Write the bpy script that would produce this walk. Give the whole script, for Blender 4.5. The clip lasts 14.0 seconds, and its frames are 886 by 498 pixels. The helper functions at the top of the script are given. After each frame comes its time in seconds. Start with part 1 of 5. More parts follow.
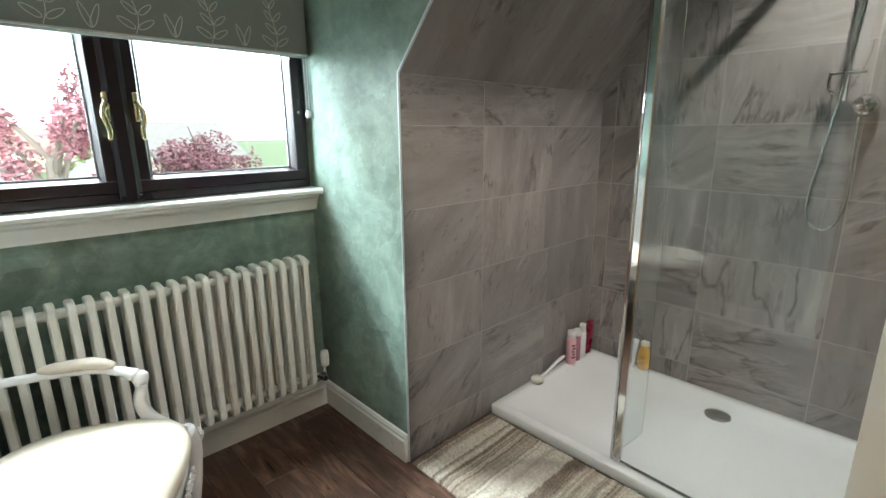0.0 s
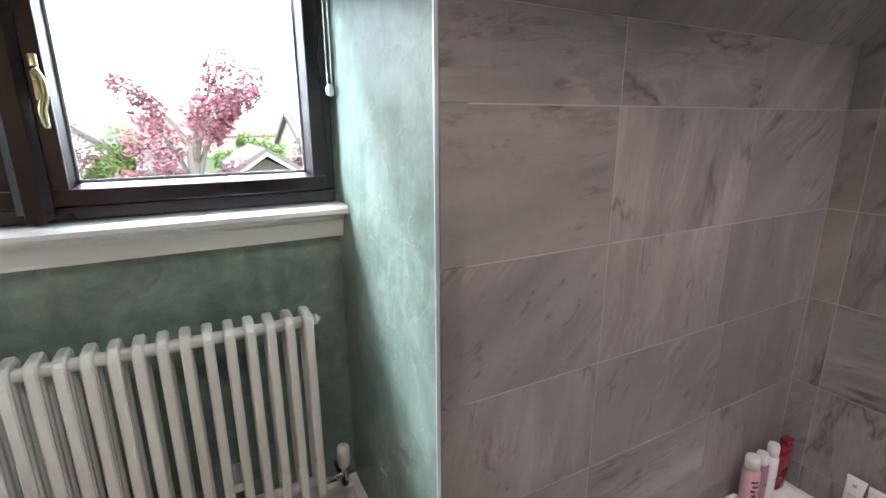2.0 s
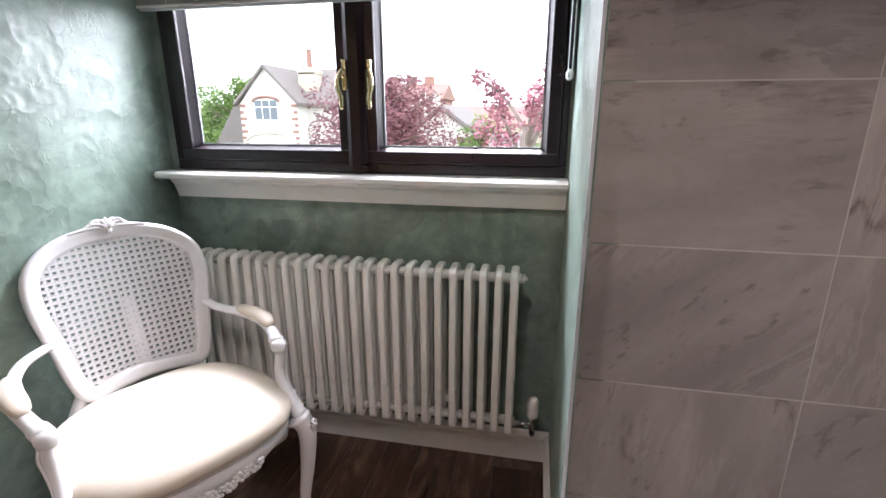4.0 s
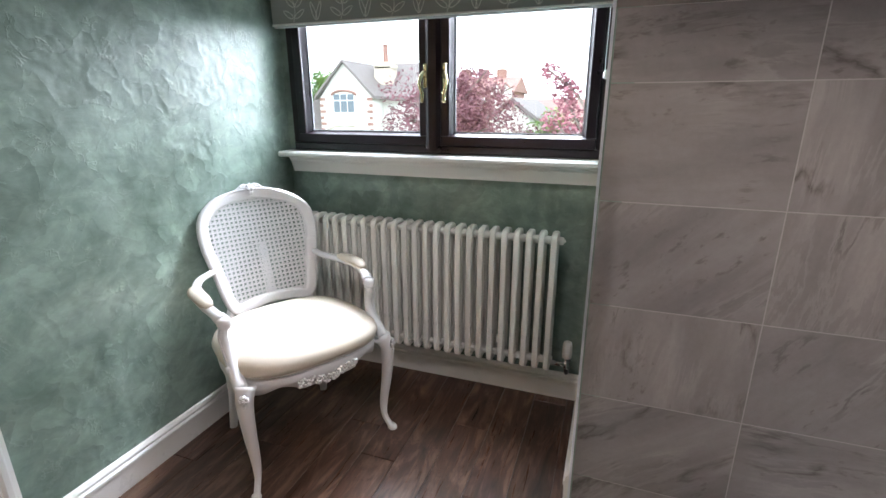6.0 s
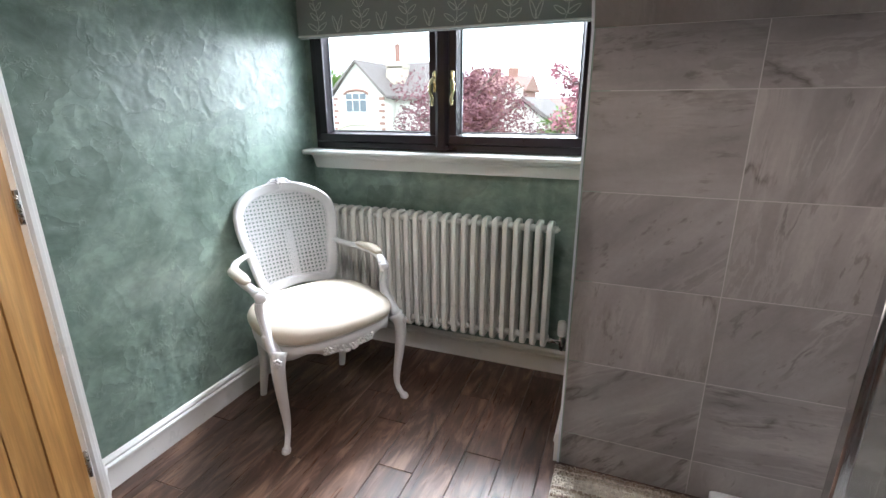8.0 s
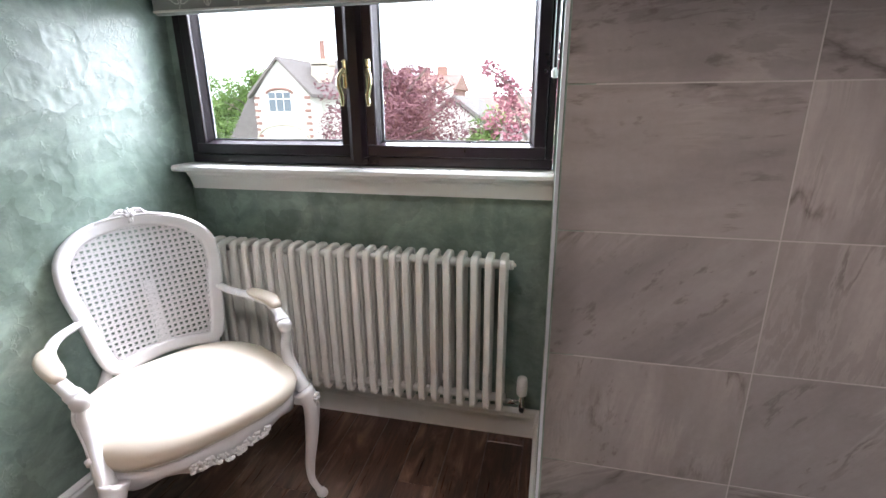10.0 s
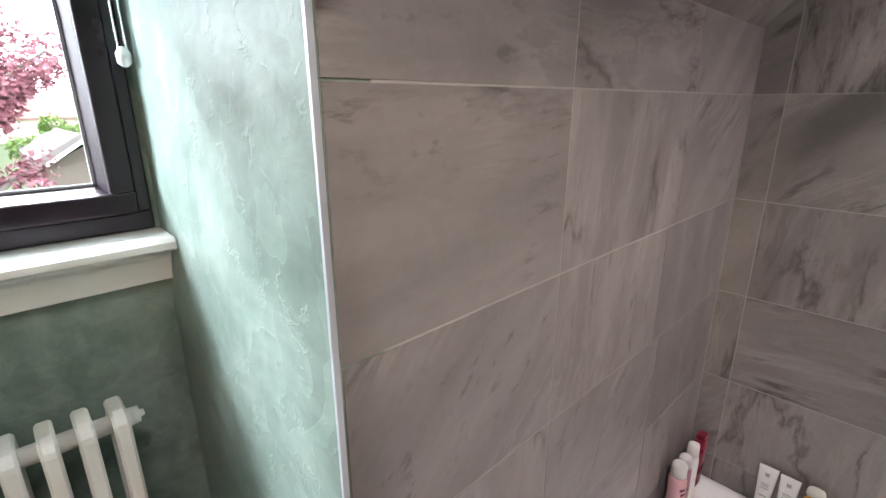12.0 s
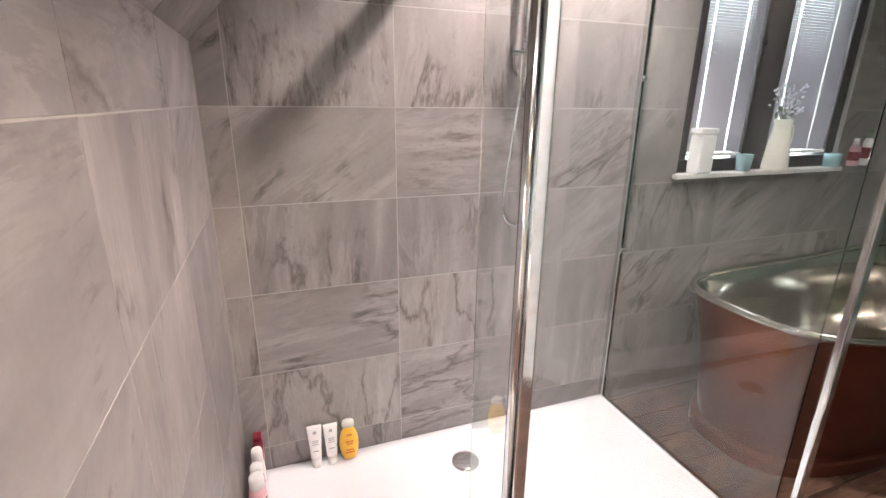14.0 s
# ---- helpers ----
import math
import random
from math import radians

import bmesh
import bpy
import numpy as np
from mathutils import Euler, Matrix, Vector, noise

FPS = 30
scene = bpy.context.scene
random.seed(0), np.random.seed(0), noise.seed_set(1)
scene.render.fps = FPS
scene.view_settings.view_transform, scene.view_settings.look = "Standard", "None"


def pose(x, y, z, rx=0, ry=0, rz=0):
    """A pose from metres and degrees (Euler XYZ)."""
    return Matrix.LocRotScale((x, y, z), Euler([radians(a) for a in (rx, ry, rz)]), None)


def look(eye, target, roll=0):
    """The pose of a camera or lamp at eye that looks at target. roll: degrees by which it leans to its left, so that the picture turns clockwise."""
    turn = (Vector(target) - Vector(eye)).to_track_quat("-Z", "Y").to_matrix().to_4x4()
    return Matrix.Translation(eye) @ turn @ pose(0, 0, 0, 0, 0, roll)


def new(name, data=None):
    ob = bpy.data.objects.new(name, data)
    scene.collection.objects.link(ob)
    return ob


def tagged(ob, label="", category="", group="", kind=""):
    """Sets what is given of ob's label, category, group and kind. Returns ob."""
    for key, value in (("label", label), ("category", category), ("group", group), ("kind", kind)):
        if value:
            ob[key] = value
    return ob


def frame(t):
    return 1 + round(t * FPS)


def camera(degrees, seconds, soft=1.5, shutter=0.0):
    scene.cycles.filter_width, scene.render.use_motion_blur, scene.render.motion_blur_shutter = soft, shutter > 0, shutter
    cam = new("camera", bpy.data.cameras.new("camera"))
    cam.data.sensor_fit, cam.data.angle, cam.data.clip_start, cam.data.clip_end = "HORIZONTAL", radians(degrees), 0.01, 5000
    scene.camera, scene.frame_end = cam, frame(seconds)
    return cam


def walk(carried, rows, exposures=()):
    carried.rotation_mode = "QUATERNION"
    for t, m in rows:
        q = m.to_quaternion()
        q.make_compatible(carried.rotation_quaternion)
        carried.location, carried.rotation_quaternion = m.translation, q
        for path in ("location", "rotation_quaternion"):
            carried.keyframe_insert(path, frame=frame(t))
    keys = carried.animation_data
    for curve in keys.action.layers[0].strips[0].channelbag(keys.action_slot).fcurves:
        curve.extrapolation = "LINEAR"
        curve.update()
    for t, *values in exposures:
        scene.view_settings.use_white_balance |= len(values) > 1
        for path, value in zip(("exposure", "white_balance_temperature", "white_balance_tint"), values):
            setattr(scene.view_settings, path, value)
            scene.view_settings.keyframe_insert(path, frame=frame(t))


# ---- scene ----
cam = camera(86.6, 14.0)
PATH = [
    (0, (0.007, 0.037, 1.313), (1.346, 1.443, 0.835), -0.5),
    (0.5, (0.169, 0.136, 1.312), (1.389, 1.637, 0.802), -0.3),
    (1, (0.335, 0.321, 1.305), (1.454, 1.895, 0.787), -0.3),
    (1.5, (0.519, 0.511, 1.312), (1.544, 2.146, 0.79), -0.4),
    (2, (0.679, 0.608, 1.304), (1.578, 2.32, 0.792), -0.3),
    (2.5, (0.803, 0.649, 1.311), (1.463, 2.463, 0.788), -0.3),
    (3, (0.906, 0.605, 1.313), (1.166, 2.516, 0.787), -0.1),
    (3.5, (0.954, 0.504, 1.311), (0.824, 2.424, 0.767), -0.1),
    (4, (0.957, 0.418, 1.284), (0.581, 2.303, 0.733), 0.0),
    (4.2, (0.946, 0.381, 1.277), (0.529, 2.256, 0.722), 0.2),
    (6.5, (1.143, -0.115, 1.285), (0.47, 1.677, 0.704), -0.2),
    (7, (1.182, -0.229, 1.288), (0.495, 1.556, 0.705), -0.2),
    (7.2, (1.184, -0.23, 1.289), (0.495, 1.558, 0.707), -0.2),
    (9.5, (1.101, 0.147, 1.316), (0.479, 1.955, 0.727), -0.5),
    (10, (1.043, 0.328, 1.303), (0.614, 2.191, 0.716), -0.4),
    (10.5, (1.006, 0.513, 1.313), (0.873, 2.419, 0.722), -0.7),
    (11, (0.934, 0.693, 1.305), (1.235, 2.582, 0.719), -0.5),
    (11.5, (0.867, 0.831, 1.303), (1.674, 2.559, 0.701), -0.5),
    (12, (0.829, 0.946, 1.318), (2.154, 2.323, 0.728), -0.2),
    (12.5, (0.808, 1.04, 1.343), (2.497, 1.936, 0.757), -0.5),
    (13, (0.817, 1.109, 1.358), (2.692, 1.475, 0.765), -0.3),
    (13.5, (0.875, 1.132, 1.354), (2.776, 0.968, 0.756), 0.0),
    (14, (0.888, 1.162, 1.357), (2.684, 0.513, 0.761), 0.6),
]
EXPOSURES = [(0, 0.4, 6400, -4), (1.5, 0.35, 6250, 6), (3, 0.35, 6350, 12), (4, 0.15, 6540, 16), (6.3, 0.2, 6250, 8), (8, 0.2, 6250, 8), (10, 0.25, 6450, 14),
             (11.5, 0.4, 6350, 8), (12.5, 0.7, 6700, 18), (13, 0.65, 7000, 28), (13.5, 1.15, 7050, 27), (14, 1.6, 6700, 13)]
walk(cam, [(t, look(eye, target, roll)) for t, eye, target, roll in PATH], EXPOSURES)

# ---- world and lights ----
world = bpy.data.worlds.new("world")
scene.world = world
world.use_nodes = True
wn = world.node_tree
sky = wn.nodes.new("ShaderNodeTexSky")
sky.sky_type, sky.sun_disc = "NISHITA", False
sky.sun_elevation, sky.sun_rotation = radians(48), radians(200)
sky.dust_density, sky.air_density, sky.altitude = 4.0, 1.2, 50
mixw = wn.nodes.new("ShaderNodeMix")
mixw.data_type = "RGBA"
mixw.inputs[0].default_value = 0.75
mixw.inputs[7].default_value = (30.0, 31.5, 34.0, 1)
wn.links.new(sky.outputs[0], mixw.inputs[6])
wn.links.new(mixw.outputs[2], wn.nodes["Background"].inputs[0])
wn.nodes["Background"].inputs[1].default_value = 0.15


def lamp(name, kind, m, power, size=0.1, size_y=None, colour=(1, 1, 1), angle=None):
    d = bpy.data.lights.new(name, kind)
    d.energy, d.color = power, colour
    if kind == "AREA":
        d.size = size
        if size_y:
            d.shape, d.size_y = "RECTANGLE", size_y
    if kind == "SUN":
        d.angle = radians(angle)
    if kind == "SPOT":
        d.spot_size, d.spot_blend, d.shadow_soft_size = radians(angle), 0.6, size
    ob = new(name, d)
    ob.matrix_world = m
    return ob


lamp("sun", "SUN", look((0, 0, 10), (2.6, 7.0, 0)), 0.6, colour=(1, 0.95, 0.88), angle=12)
lamp("sky_light", "AREA", look((0.33, 5.2, 5.4), (0.33, 2.0, 1.3)), 2250, 3.0, 1.4, colour=(0.87, 0.91, 1.0))
lamp("sky_light_east", "AREA", look((3.8, 6.4, 2.9), (0.33, 2.0, 1.35)), 560, 3.4, 3.0, colour=(0.86, 0.91, 1.0))
lamp("sky_light_west", "AREA", look((-5.2, 4.3, 2.9), (0.33, 2.0, 1.35)), 1100, 2.6, 3.0, colour=(0.86, 0.91, 1.0))
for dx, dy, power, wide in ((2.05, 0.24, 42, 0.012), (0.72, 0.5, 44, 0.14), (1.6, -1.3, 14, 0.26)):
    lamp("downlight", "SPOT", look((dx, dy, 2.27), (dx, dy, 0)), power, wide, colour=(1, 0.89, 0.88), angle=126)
lamp("hall_light", "AREA", look((-0.5, -0.4, 2.25), (-0.5, -0.4, 0)), 42, 0.3, colour=(1, 0.8, 0.6))


# ---- materials ----
def nodes_of(name):
    m = bpy.data.materials.new(name)
    m.use_nodes = True
    t = m.node_tree
    return m, t, t.nodes["Principled BSDF"]


def setv(b, col=None, rough=None, metal=None, **more):
    if col:
        b.inputs["Base Color"].default_value = (*col, 1)
    if rough is not None:
        b.inputs["Roughness"].default_value = rough
    if metal is not None:
        b.inputs["Metallic"].default_value = metal
    for k, v in more.items():
        b.inputs[k.replace("_", " ")].default_value = v


def nd(t, kind, **vals):
    n = t.nodes.new("ShaderNode" + kind)
    for k, v in vals.items():
        n.inputs[k.replace("_", " ")].default_value = v
    return n


def ramp(t, src, stops):
    r = t.nodes.new("ShaderNodeValToRGB")
    while len(r.color_ramp.elements) < len(stops):
        r.color_ramp.elements.new(0.5)
    for e, (p, c) in zip(r.color_ramp.elements, stops):
        e.position = p
        e.color = (*c, 1) if len(c) == 3 else (c[0], c[0], c[0], 1)
    t.links.new(src, r.inputs[0])
    return r.outputs[0]


def mapped(t, space="Object", scale=(1, 1, 1), rot=(0, 0, 0), shift=None):
    tc = t.nodes.new("ShaderNodeTexCoord")
    mp = t.nodes.new("ShaderNodeMapping")
    mp.inputs["Scale"].default_value, mp.inputs["Rotation"].default_value = scale, rot
    t.links.new(tc.outputs[space], mp.inputs[0])
    if shift is not None:
        t.links.new(shift, mp.inputs["Location"])
    return mp.outputs[0]


def noise_of(t, vec, scale, detail=4, rough=0.55, dist=0.0):
    n = nd(t, "TexNoise", Scale=scale, Detail=detail, Roughness=rough, Distortion=dist)
    t.links.new(vec, n.inputs["Vector"])
    return n.outputs[0]


def mixc(t, fac, a, b, mode="MIX"):
    m = t.nodes.new("ShaderNodeMix")
    m.data_type, m.blend_type = "RGBA", mode
    for sock, v in ((m.inputs[0], fac), (m.inputs[6], a), (m.inputs[7], b)):
        if isinstance(v, bpy.types.NodeSocket):
            t.links.new(v, sock)
        elif isinstance(v, tuple):
            sock.default_value = (*v, 1)
        else:
            sock.default_value = v
    return m.outputs[2]


def mathn(t, op, a, b=0.0):
    m = t.nodes.new("ShaderNodeMath")
    m.operation = op
    for sock, v in zip(m.inputs, (a, b)):
        if isinstance(v, bpy.types.NodeSocket):
            t.links.new(v, sock)
        else:
            sock.default_value = v
    return m.outputs[0]


def bump(t, b, height, strength=0.3, distance=0.01):
    n = nd(t, "Bump", Strength=strength, Distance=distance)
    t.links.new(height, n.inputs["Height"])
    t.links.new(n.outputs[0], b.inputs["Normal"])


def plain(name, col, rough=0.5, metal=0.0, vary=0.08, scale=6.0, bumps=0.05):
    m, t, b = nodes_of(name)
    setv(b, col, rough, metal)
    v = mapped(t)
    n = noise_of(t, v, scale, 5)
    dark = tuple(c * (1 - vary) for c in col)
    lite = tuple(min(1, c * (1 + vary)) for c in col)
    t.links.new(mixc(t, n, dark, lite), b.inputs["Base Color"])
    r = mathn(t, "MULTIPLY_ADD", noise_of(t, v, scale * 3, 3), 0.15)
    r.node.inputs[2].default_value = max(0.02, rough - 0.075)
    t.links.new(r, b.inputs["Roughness"])
    if bumps:
        bump(t, b, noise_of(t, v, scale * 12, 3), bumps, 0.002)
    return m


def random_shift(t):
    oi = t.nodes.new("ShaderNodeObjectInfo")
    c = t.nodes.new("ShaderNodeCombineXYZ")
    for i, k in enumerate((37.0, 91.0, 53.0)):
        t.links.new(mathn(t, "MULTIPLY", oi.outputs["Random"], k), c.inputs[i])
    return oi.outputs["Random"], c.outputs[0]


def make_green():
    m, t, b = nodes_of("green_polished_plaster")
    v = mapped(t)
    warp = noise_of(t, v, 2.2, 3, 0.5, 0.8)
    big = noise_of(t, v, 3.2, 5, 0.6, 1.6)
    fine = noise_of(t, mapped(t, scale=(1.0, 1.0, 1.6)), 9, 7, 0.7, 0.5)
    vo = nd(t, "TexVoronoi", Scale=9.0)
    vo.feature = "SMOOTH_F1"
    wv = t.nodes.new("ShaderNodeVectorMath")
    wv.operation = "ADD"
    t.links.new(v, wv.inputs[0])
    nn = nd(t, "TexNoise", Scale=5.0, Detail=3.0)
    t.links.new(v, nn.inputs["Vector"])
    sc = t.nodes.new("ShaderNodeVectorMath")
    sc.operation = "SCALE"
    sc.inputs["Scale"].default_value = 0.35
    t.links.new(nn.outputs["Color"], sc.inputs[0])
    t.links.new(sc.outputs[0], wv.inputs[1])
    t.links.new(wv.outputs[0], vo.inputs["Vector"])
    base = ramp(t, big, [(0.3, (0.1, 0.145, 0.12)), (0.5, (0.2, 0.275, 0.235)), (0.66, (0.34, 0.43, 0.38))])
    tex = ramp(t, fine, [(0.38, (0.15, 0.21, 0.175)), (0.62, (0.28, 0.36, 0.315))])
    col = mixc(t, 0.5, base, tex)
    edge = mathn(t, "ABSOLUTE", mathn(t, "SUBTRACT", noise_of(t, v, 7.0, 5, 0.65, 0.3), 0.5))
    ridge = ramp(t, edge, [(0.0, (1,)), (0.02, (0,))])
    some = ramp(t, noise_of(t, v, 15, 2), [(0.48, (0,)), (0.62, (1,))])
    ridge = mathn(t, "MULTIPLY", ridge, some)
    col = mixc(t, mathn(t, "MULTIPLY", ridge, 0.25), col, (0.4, 0.47, 0.42))
    t.links.new(col, b.inputs["Base Color"])
    t.links.new(ramp(t, fine, [(0.3, (0.3,)), (0.7, (0.48,))]), b.inputs["Roughness"])
    plate = nd(t, "TexVoronoi", Scale=6.5, Randomness=1.0)
    stroke = nd(t, "VectorMath")
    stroke.operation = "MULTIPLY_ADD"
    t.links.new(nn.outputs["Color"], stroke.inputs[0])
    stroke.inputs[1].default_value = (0.5, 0.5, 0.5)
    t.links.new(v, stroke.inputs[2])
    t.links.new(stroke.outputs[0], plate.inputs["Vector"])
    lap = nd(t, "SeparateColor")
    t.links.new(plate.outputs["Color"], lap.inputs[0])
    col = mixc(t, 1.0, col, ramp(t, lap.outputs[1], [(0.0, (0.86,)), (1.0, (1.12,))]), "MULTIPLY")
    t.links.new(col, b.inputs["Base Color"])
    slope = mathn(t, "MULTIPLY", plate.outputs["Distance"], mathn(t, "SUBTRACT", lap.outputs[0], 0.25))
    h = mathn(t, "ADD", mathn(t, "MULTIPLY", vo.outputs["Distance"], 0.5), mathn(t, "MULTIPLY", fine, 0.12))
    h = mathn(t, "ADD", h, mathn(t, "MULTIPLY", ridge, 0.1))
    h = mathn(t, "ADD", h, mathn(t, "MULTIPLY", slope, 1.5))
    bump(t, b, h, 0.6, 0.012)
    setv(b, Coat_Weight=0.2, Coat_Roughness=0.28)
    return m


def make_tile():
    m, t, b = nodes_of("grey_stone_tile")
    rnd, shift = random_shift(t)
    tc = t.nodes.new("ShaderNodeTexCoord")
    sep = t.nodes.new("ShaderNodeSeparateXYZ")
    t.links.new(tc.outputs["Object"], sep.inputs[0])
    com = t.nodes.new("ShaderNodeCombineXYZ")
    t.links.new(mathn(t, "SUBTRACT", sep.outputs[0], sep.outputs[1]), com.inputs[0])
    t.links.new(sep.outputs[2], com.inputs[2])
    add = nd(t, "VectorMath")
    add.operation = "ADD"
    t.links.new(com.outputs[0], add.inputs[0])
    t.links.new(shift, add.inputs[1])
    iso = add.outputs[0]
    warp = nd(t, "TexNoise", Scale=2.4, Detail=3.0)
    t.links.new(iso, warp.inputs["Vector"])
    ws = nd(t, "VectorMath")
    ws.operation = "SCALE"
    ws.inputs["Scale"].default_value = 0.05
    t.links.new(warp.outputs["Color"], ws.inputs[0])
    bent = nd(t, "VectorMath")
    bent.operation = "ADD"
    t.links.new(iso, bent.inputs[0])
    t.links.new(ws.outputs[0], bent.inputs[1])
    turn = nd(t, "VectorRotate")
    turn.rotation_type = "Y_AXIS"
    t.links.new(bent.outputs[0], turn.inputs["Vector"])
    angle = ramp(t, rnd, [(0.0, (0.02,)), (0.2, (0.5,)), (0.44, (0.27,)), (0.66, (0.47,)), (0.82, (0.2,))])
    angle.node.color_ramp.interpolation = "CONSTANT"
    t.links.new(mathn(t, "MULTIPLY", angle, 3.14159), turn.inputs["Angle"])
    def squashed(k):
        mp = t.nodes.new("ShaderNodeMapping")
        mp.inputs["Scale"].default_value = (0.9, 1, k)
        t.links.new(turn.outputs[0], mp.inputs[0])
        return mp.outputs[0]
    streak = noise_of(t, squashed(5.0), 1.7, 5, 0.55, 0.3)
    cloud = noise_of(t, squashed(2.6), 3.0, 7, 0.62, 0.3)
    amount = ramp(t, mathn(t, "FRACT", mathn(t, "MULTIPLY", rnd, 7.7)), [(0.0, (0.05,)), (1.0, (0.85,))])
    tones = [(0.25, (0.165, 0.151, 0.149)), (0.42, (0.225, 0.207, 0.204)), (0.55, (0.275, 0.254, 0.249)), (0.7, (0.36, 0.337, 0.328))]
    soft = [(0.25, (0.195, 0.179, 0.176)), (0.5, (0.26, 0.239, 0.235)), (0.72, (0.33, 0.306, 0.299))]
    col = mixc(t, amount, ramp(t, cloud, soft), ramp(t, streak, tones))
    line = mathn(t, "ABSOLUTE", mathn(t, "SUBTRACT", noise_of(t, squashed(3.2), 1.0, 7, 0.56, 0.2), 0.5))
    vein = ramp(t, line, [(0.0, (1,)), (0.006, (0.6,)), (0.022, (0,))])
    mask = ramp(t, noise_of(t, iso, 2.3, 2), [(0.46, (0,)), (0.54, (1,))])
    col = mixc(t, mathn(t, "MULTIPLY", mathn(t, "MULTIPLY", vein, mask), 0.9), col, (0.1, 0.082, 0.078))
    pits = ramp(t, noise_of(t, squashed(2.0), 22, 4, 0.6), [(0.6, (0,)), (0.7, (1,))])
    pmask = ramp(t, noise_of(t, squashed(2.5), 1.6, 2), [(0.48, (0,)), (0.6, (0.7,))])
    col = mixc(t, mathn(t, "MULTIPLY", pits, pmask), col, (0.13, 0.11, 0.105))
    tone = ramp(t, mathn(t, "FRACT", mathn(t, "MULTIPLY", rnd, 17.3)), [(0.0, (0.88, 0.88, 0.89)), (1.0, (1.12, 1.11, 1.09))])
    speck = ramp(t, noise_of(t, iso, 60, 4, 0.7), [(0.3, (0.95,)), (0.7, (1.04,))])
    col = mixc(t, 1.0, mixc(t, 1.0, col, tone, "MULTIPLY"), speck, "MULTIPLY")
    grain = noise_of(t, squashed(7.0), 1.3, 4, 0.55, 0.15)
    col = mixc(t, 1.0, col, ramp(t, grain, [(0.36, (0.88,)), (0.5, (0.97,)), (0.58, (0.99,)), (0.66, (1.2,))]), "MULTIPLY")
    thin = mathn(t, "ABSOLUTE", mathn(t, "SUBTRACT", noise_of(t, squashed(4.5), 1.5, 8, 0.62, 0.35), 0.5))
    dash = mathn(t, "MULTIPLY", ramp(t, thin, [(0.0, (1,)), (0.006, (0.8,)), (0.018, (0,))]),
                 ramp(t, noise_of(t, iso, 4.2, 3), [(0.57, (0,)), (0.64, (1,))]))
    col = mixc(t, mathn(t, "MULTIPLY", dash, 0.5), col, (0.085, 0.07, 0.066))
    halo = ramp(t, thin, [(0.015, (0,)), (0.03, (1,)), (0.07, (0,))])
    col = mixc(t, mathn(t, "MULTIPLY", mathn(t, "MULTIPLY", halo, mask), 0.3), col, (0.42, 0.39, 0.37))
    t.links.new(col, b.inputs["Base Color"])
    t.links.new(ramp(t, noise_of(t, iso, 8, 4), [(0.3, (0.3,)), (0.7, (0.42,))]), b.inputs["Roughness"])
    relief = mathn(t, "SUBTRACT", noise_of(t, iso, 14, 6, 0.6), mathn(t, "MULTIPLY", dash, 0.5))
    bump(t, b, relief, 0.14, 0.004)
    return m


def make_wood(name, dark, mid, lite, axis=1, stretch=0.9, rough=0.35, scale=1.0, own=True):
    m, t, b = nodes_of(name)
    rnd, shift = random_shift(t)
    s = [9.0 * scale, 9.0 * scale, 9.0 * scale]
    s[axis] = stretch
    v = mapped(t, scale=tuple(s), shift=shift if own else None)
    n = noise_of(t, v, 1.6, 6, 0.62, 1.2)
    col = ramp(t, n, [(0.28, dark), (0.5, mid), (0.72, lite)])
    s2 = [70.0 * scale] * 3
    s2[axis] = 2.5
    g = noise_of(t, mapped(t, scale=tuple(s2), shift=shift if own else None), 1.5, 4, 0.6)
    col = mixc(t, 1.0, col, ramp(t, g, [(0.3, (0.78,)), (0.65, (1.12,))]), "MULTIPLY")
    tone = ramp(t, mathn(t, "FRACT", mathn(t, "MULTIPLY", rnd, 13.7)), [(0.0, (0.75,)), (1.0, (1.2,))])
    if own:
        col = mixc(t, 1.0, col, tone, "MULTIPLY")
    t.links.new(col, b.inputs["Base Color"])
    t.links.new(ramp(t, g, [(0.3, (rough + 0.1,)), (0.7, (rough - 0.05,))]), b.inputs["Roughness"])
    bump(t, b, g, 0.15, 0.002)
    return m


M_green = make_green()
M_tile = make_tile()
M_grout = plain("pale_grout", (0.4, 0.375, 0.36), 0.8, vary=0.15, scale=20)
M_plank = make_wood("dark_wood_plank", (0.016, 0.007, 0.005), (0.07, 0.036, 0.024), (0.22, 0.13, 0.09), 1, 2.2, 0.3)
M_joint = plain("floor_joint", (0.06, 0.045, 0.04), 0.7)
M_oak = make_wood("oak_veneer", (0.36, 0.18, 0.06), (0.54, 0.29, 0.1), (0.66, 0.39, 0.16), 2, 0.5, 0.33, 0.8)
M_paint = plain("white_gloss_paint", (0.78, 0.77, 0.75), 0.3, vary=0.03, scale=4, bumps=0.04)
M_ceil = plain("ceiling_paint", (0.8, 0.79, 0.76), 0.8, vary=0.03, scale=3)
M_rad = plain("radiator_enamel", (0.84, 0.83, 0.79), 0.3, vary=0.02, scale=3, bumps=0.0)
M_foil = plain("dark_rosewood_frame", (0.013, 0.006, 0.011), 0.3, vary=0.08, scale=3, bumps=0.0)
M_acryl = plain("white_shower_acrylic", (0.85, 0.86, 0.87), 0.18, vary=0.02, scale=3, bumps=0.0)
M_chrome = plain("chrome", (0.78, 0.79, 0.8), 0.1, 1.0, vary=0.05, scale=12, bumps=0.0)
M_steel = plain("brushed_steel", (0.5, 0.49, 0.47), 0.27, 1.0, vary=0.1, scale=30, bumps=0.05)
M_alu = plain("satin_aluminium", (0.72, 0.76, 0.82), 0.35, 0.5, vary=0.05)
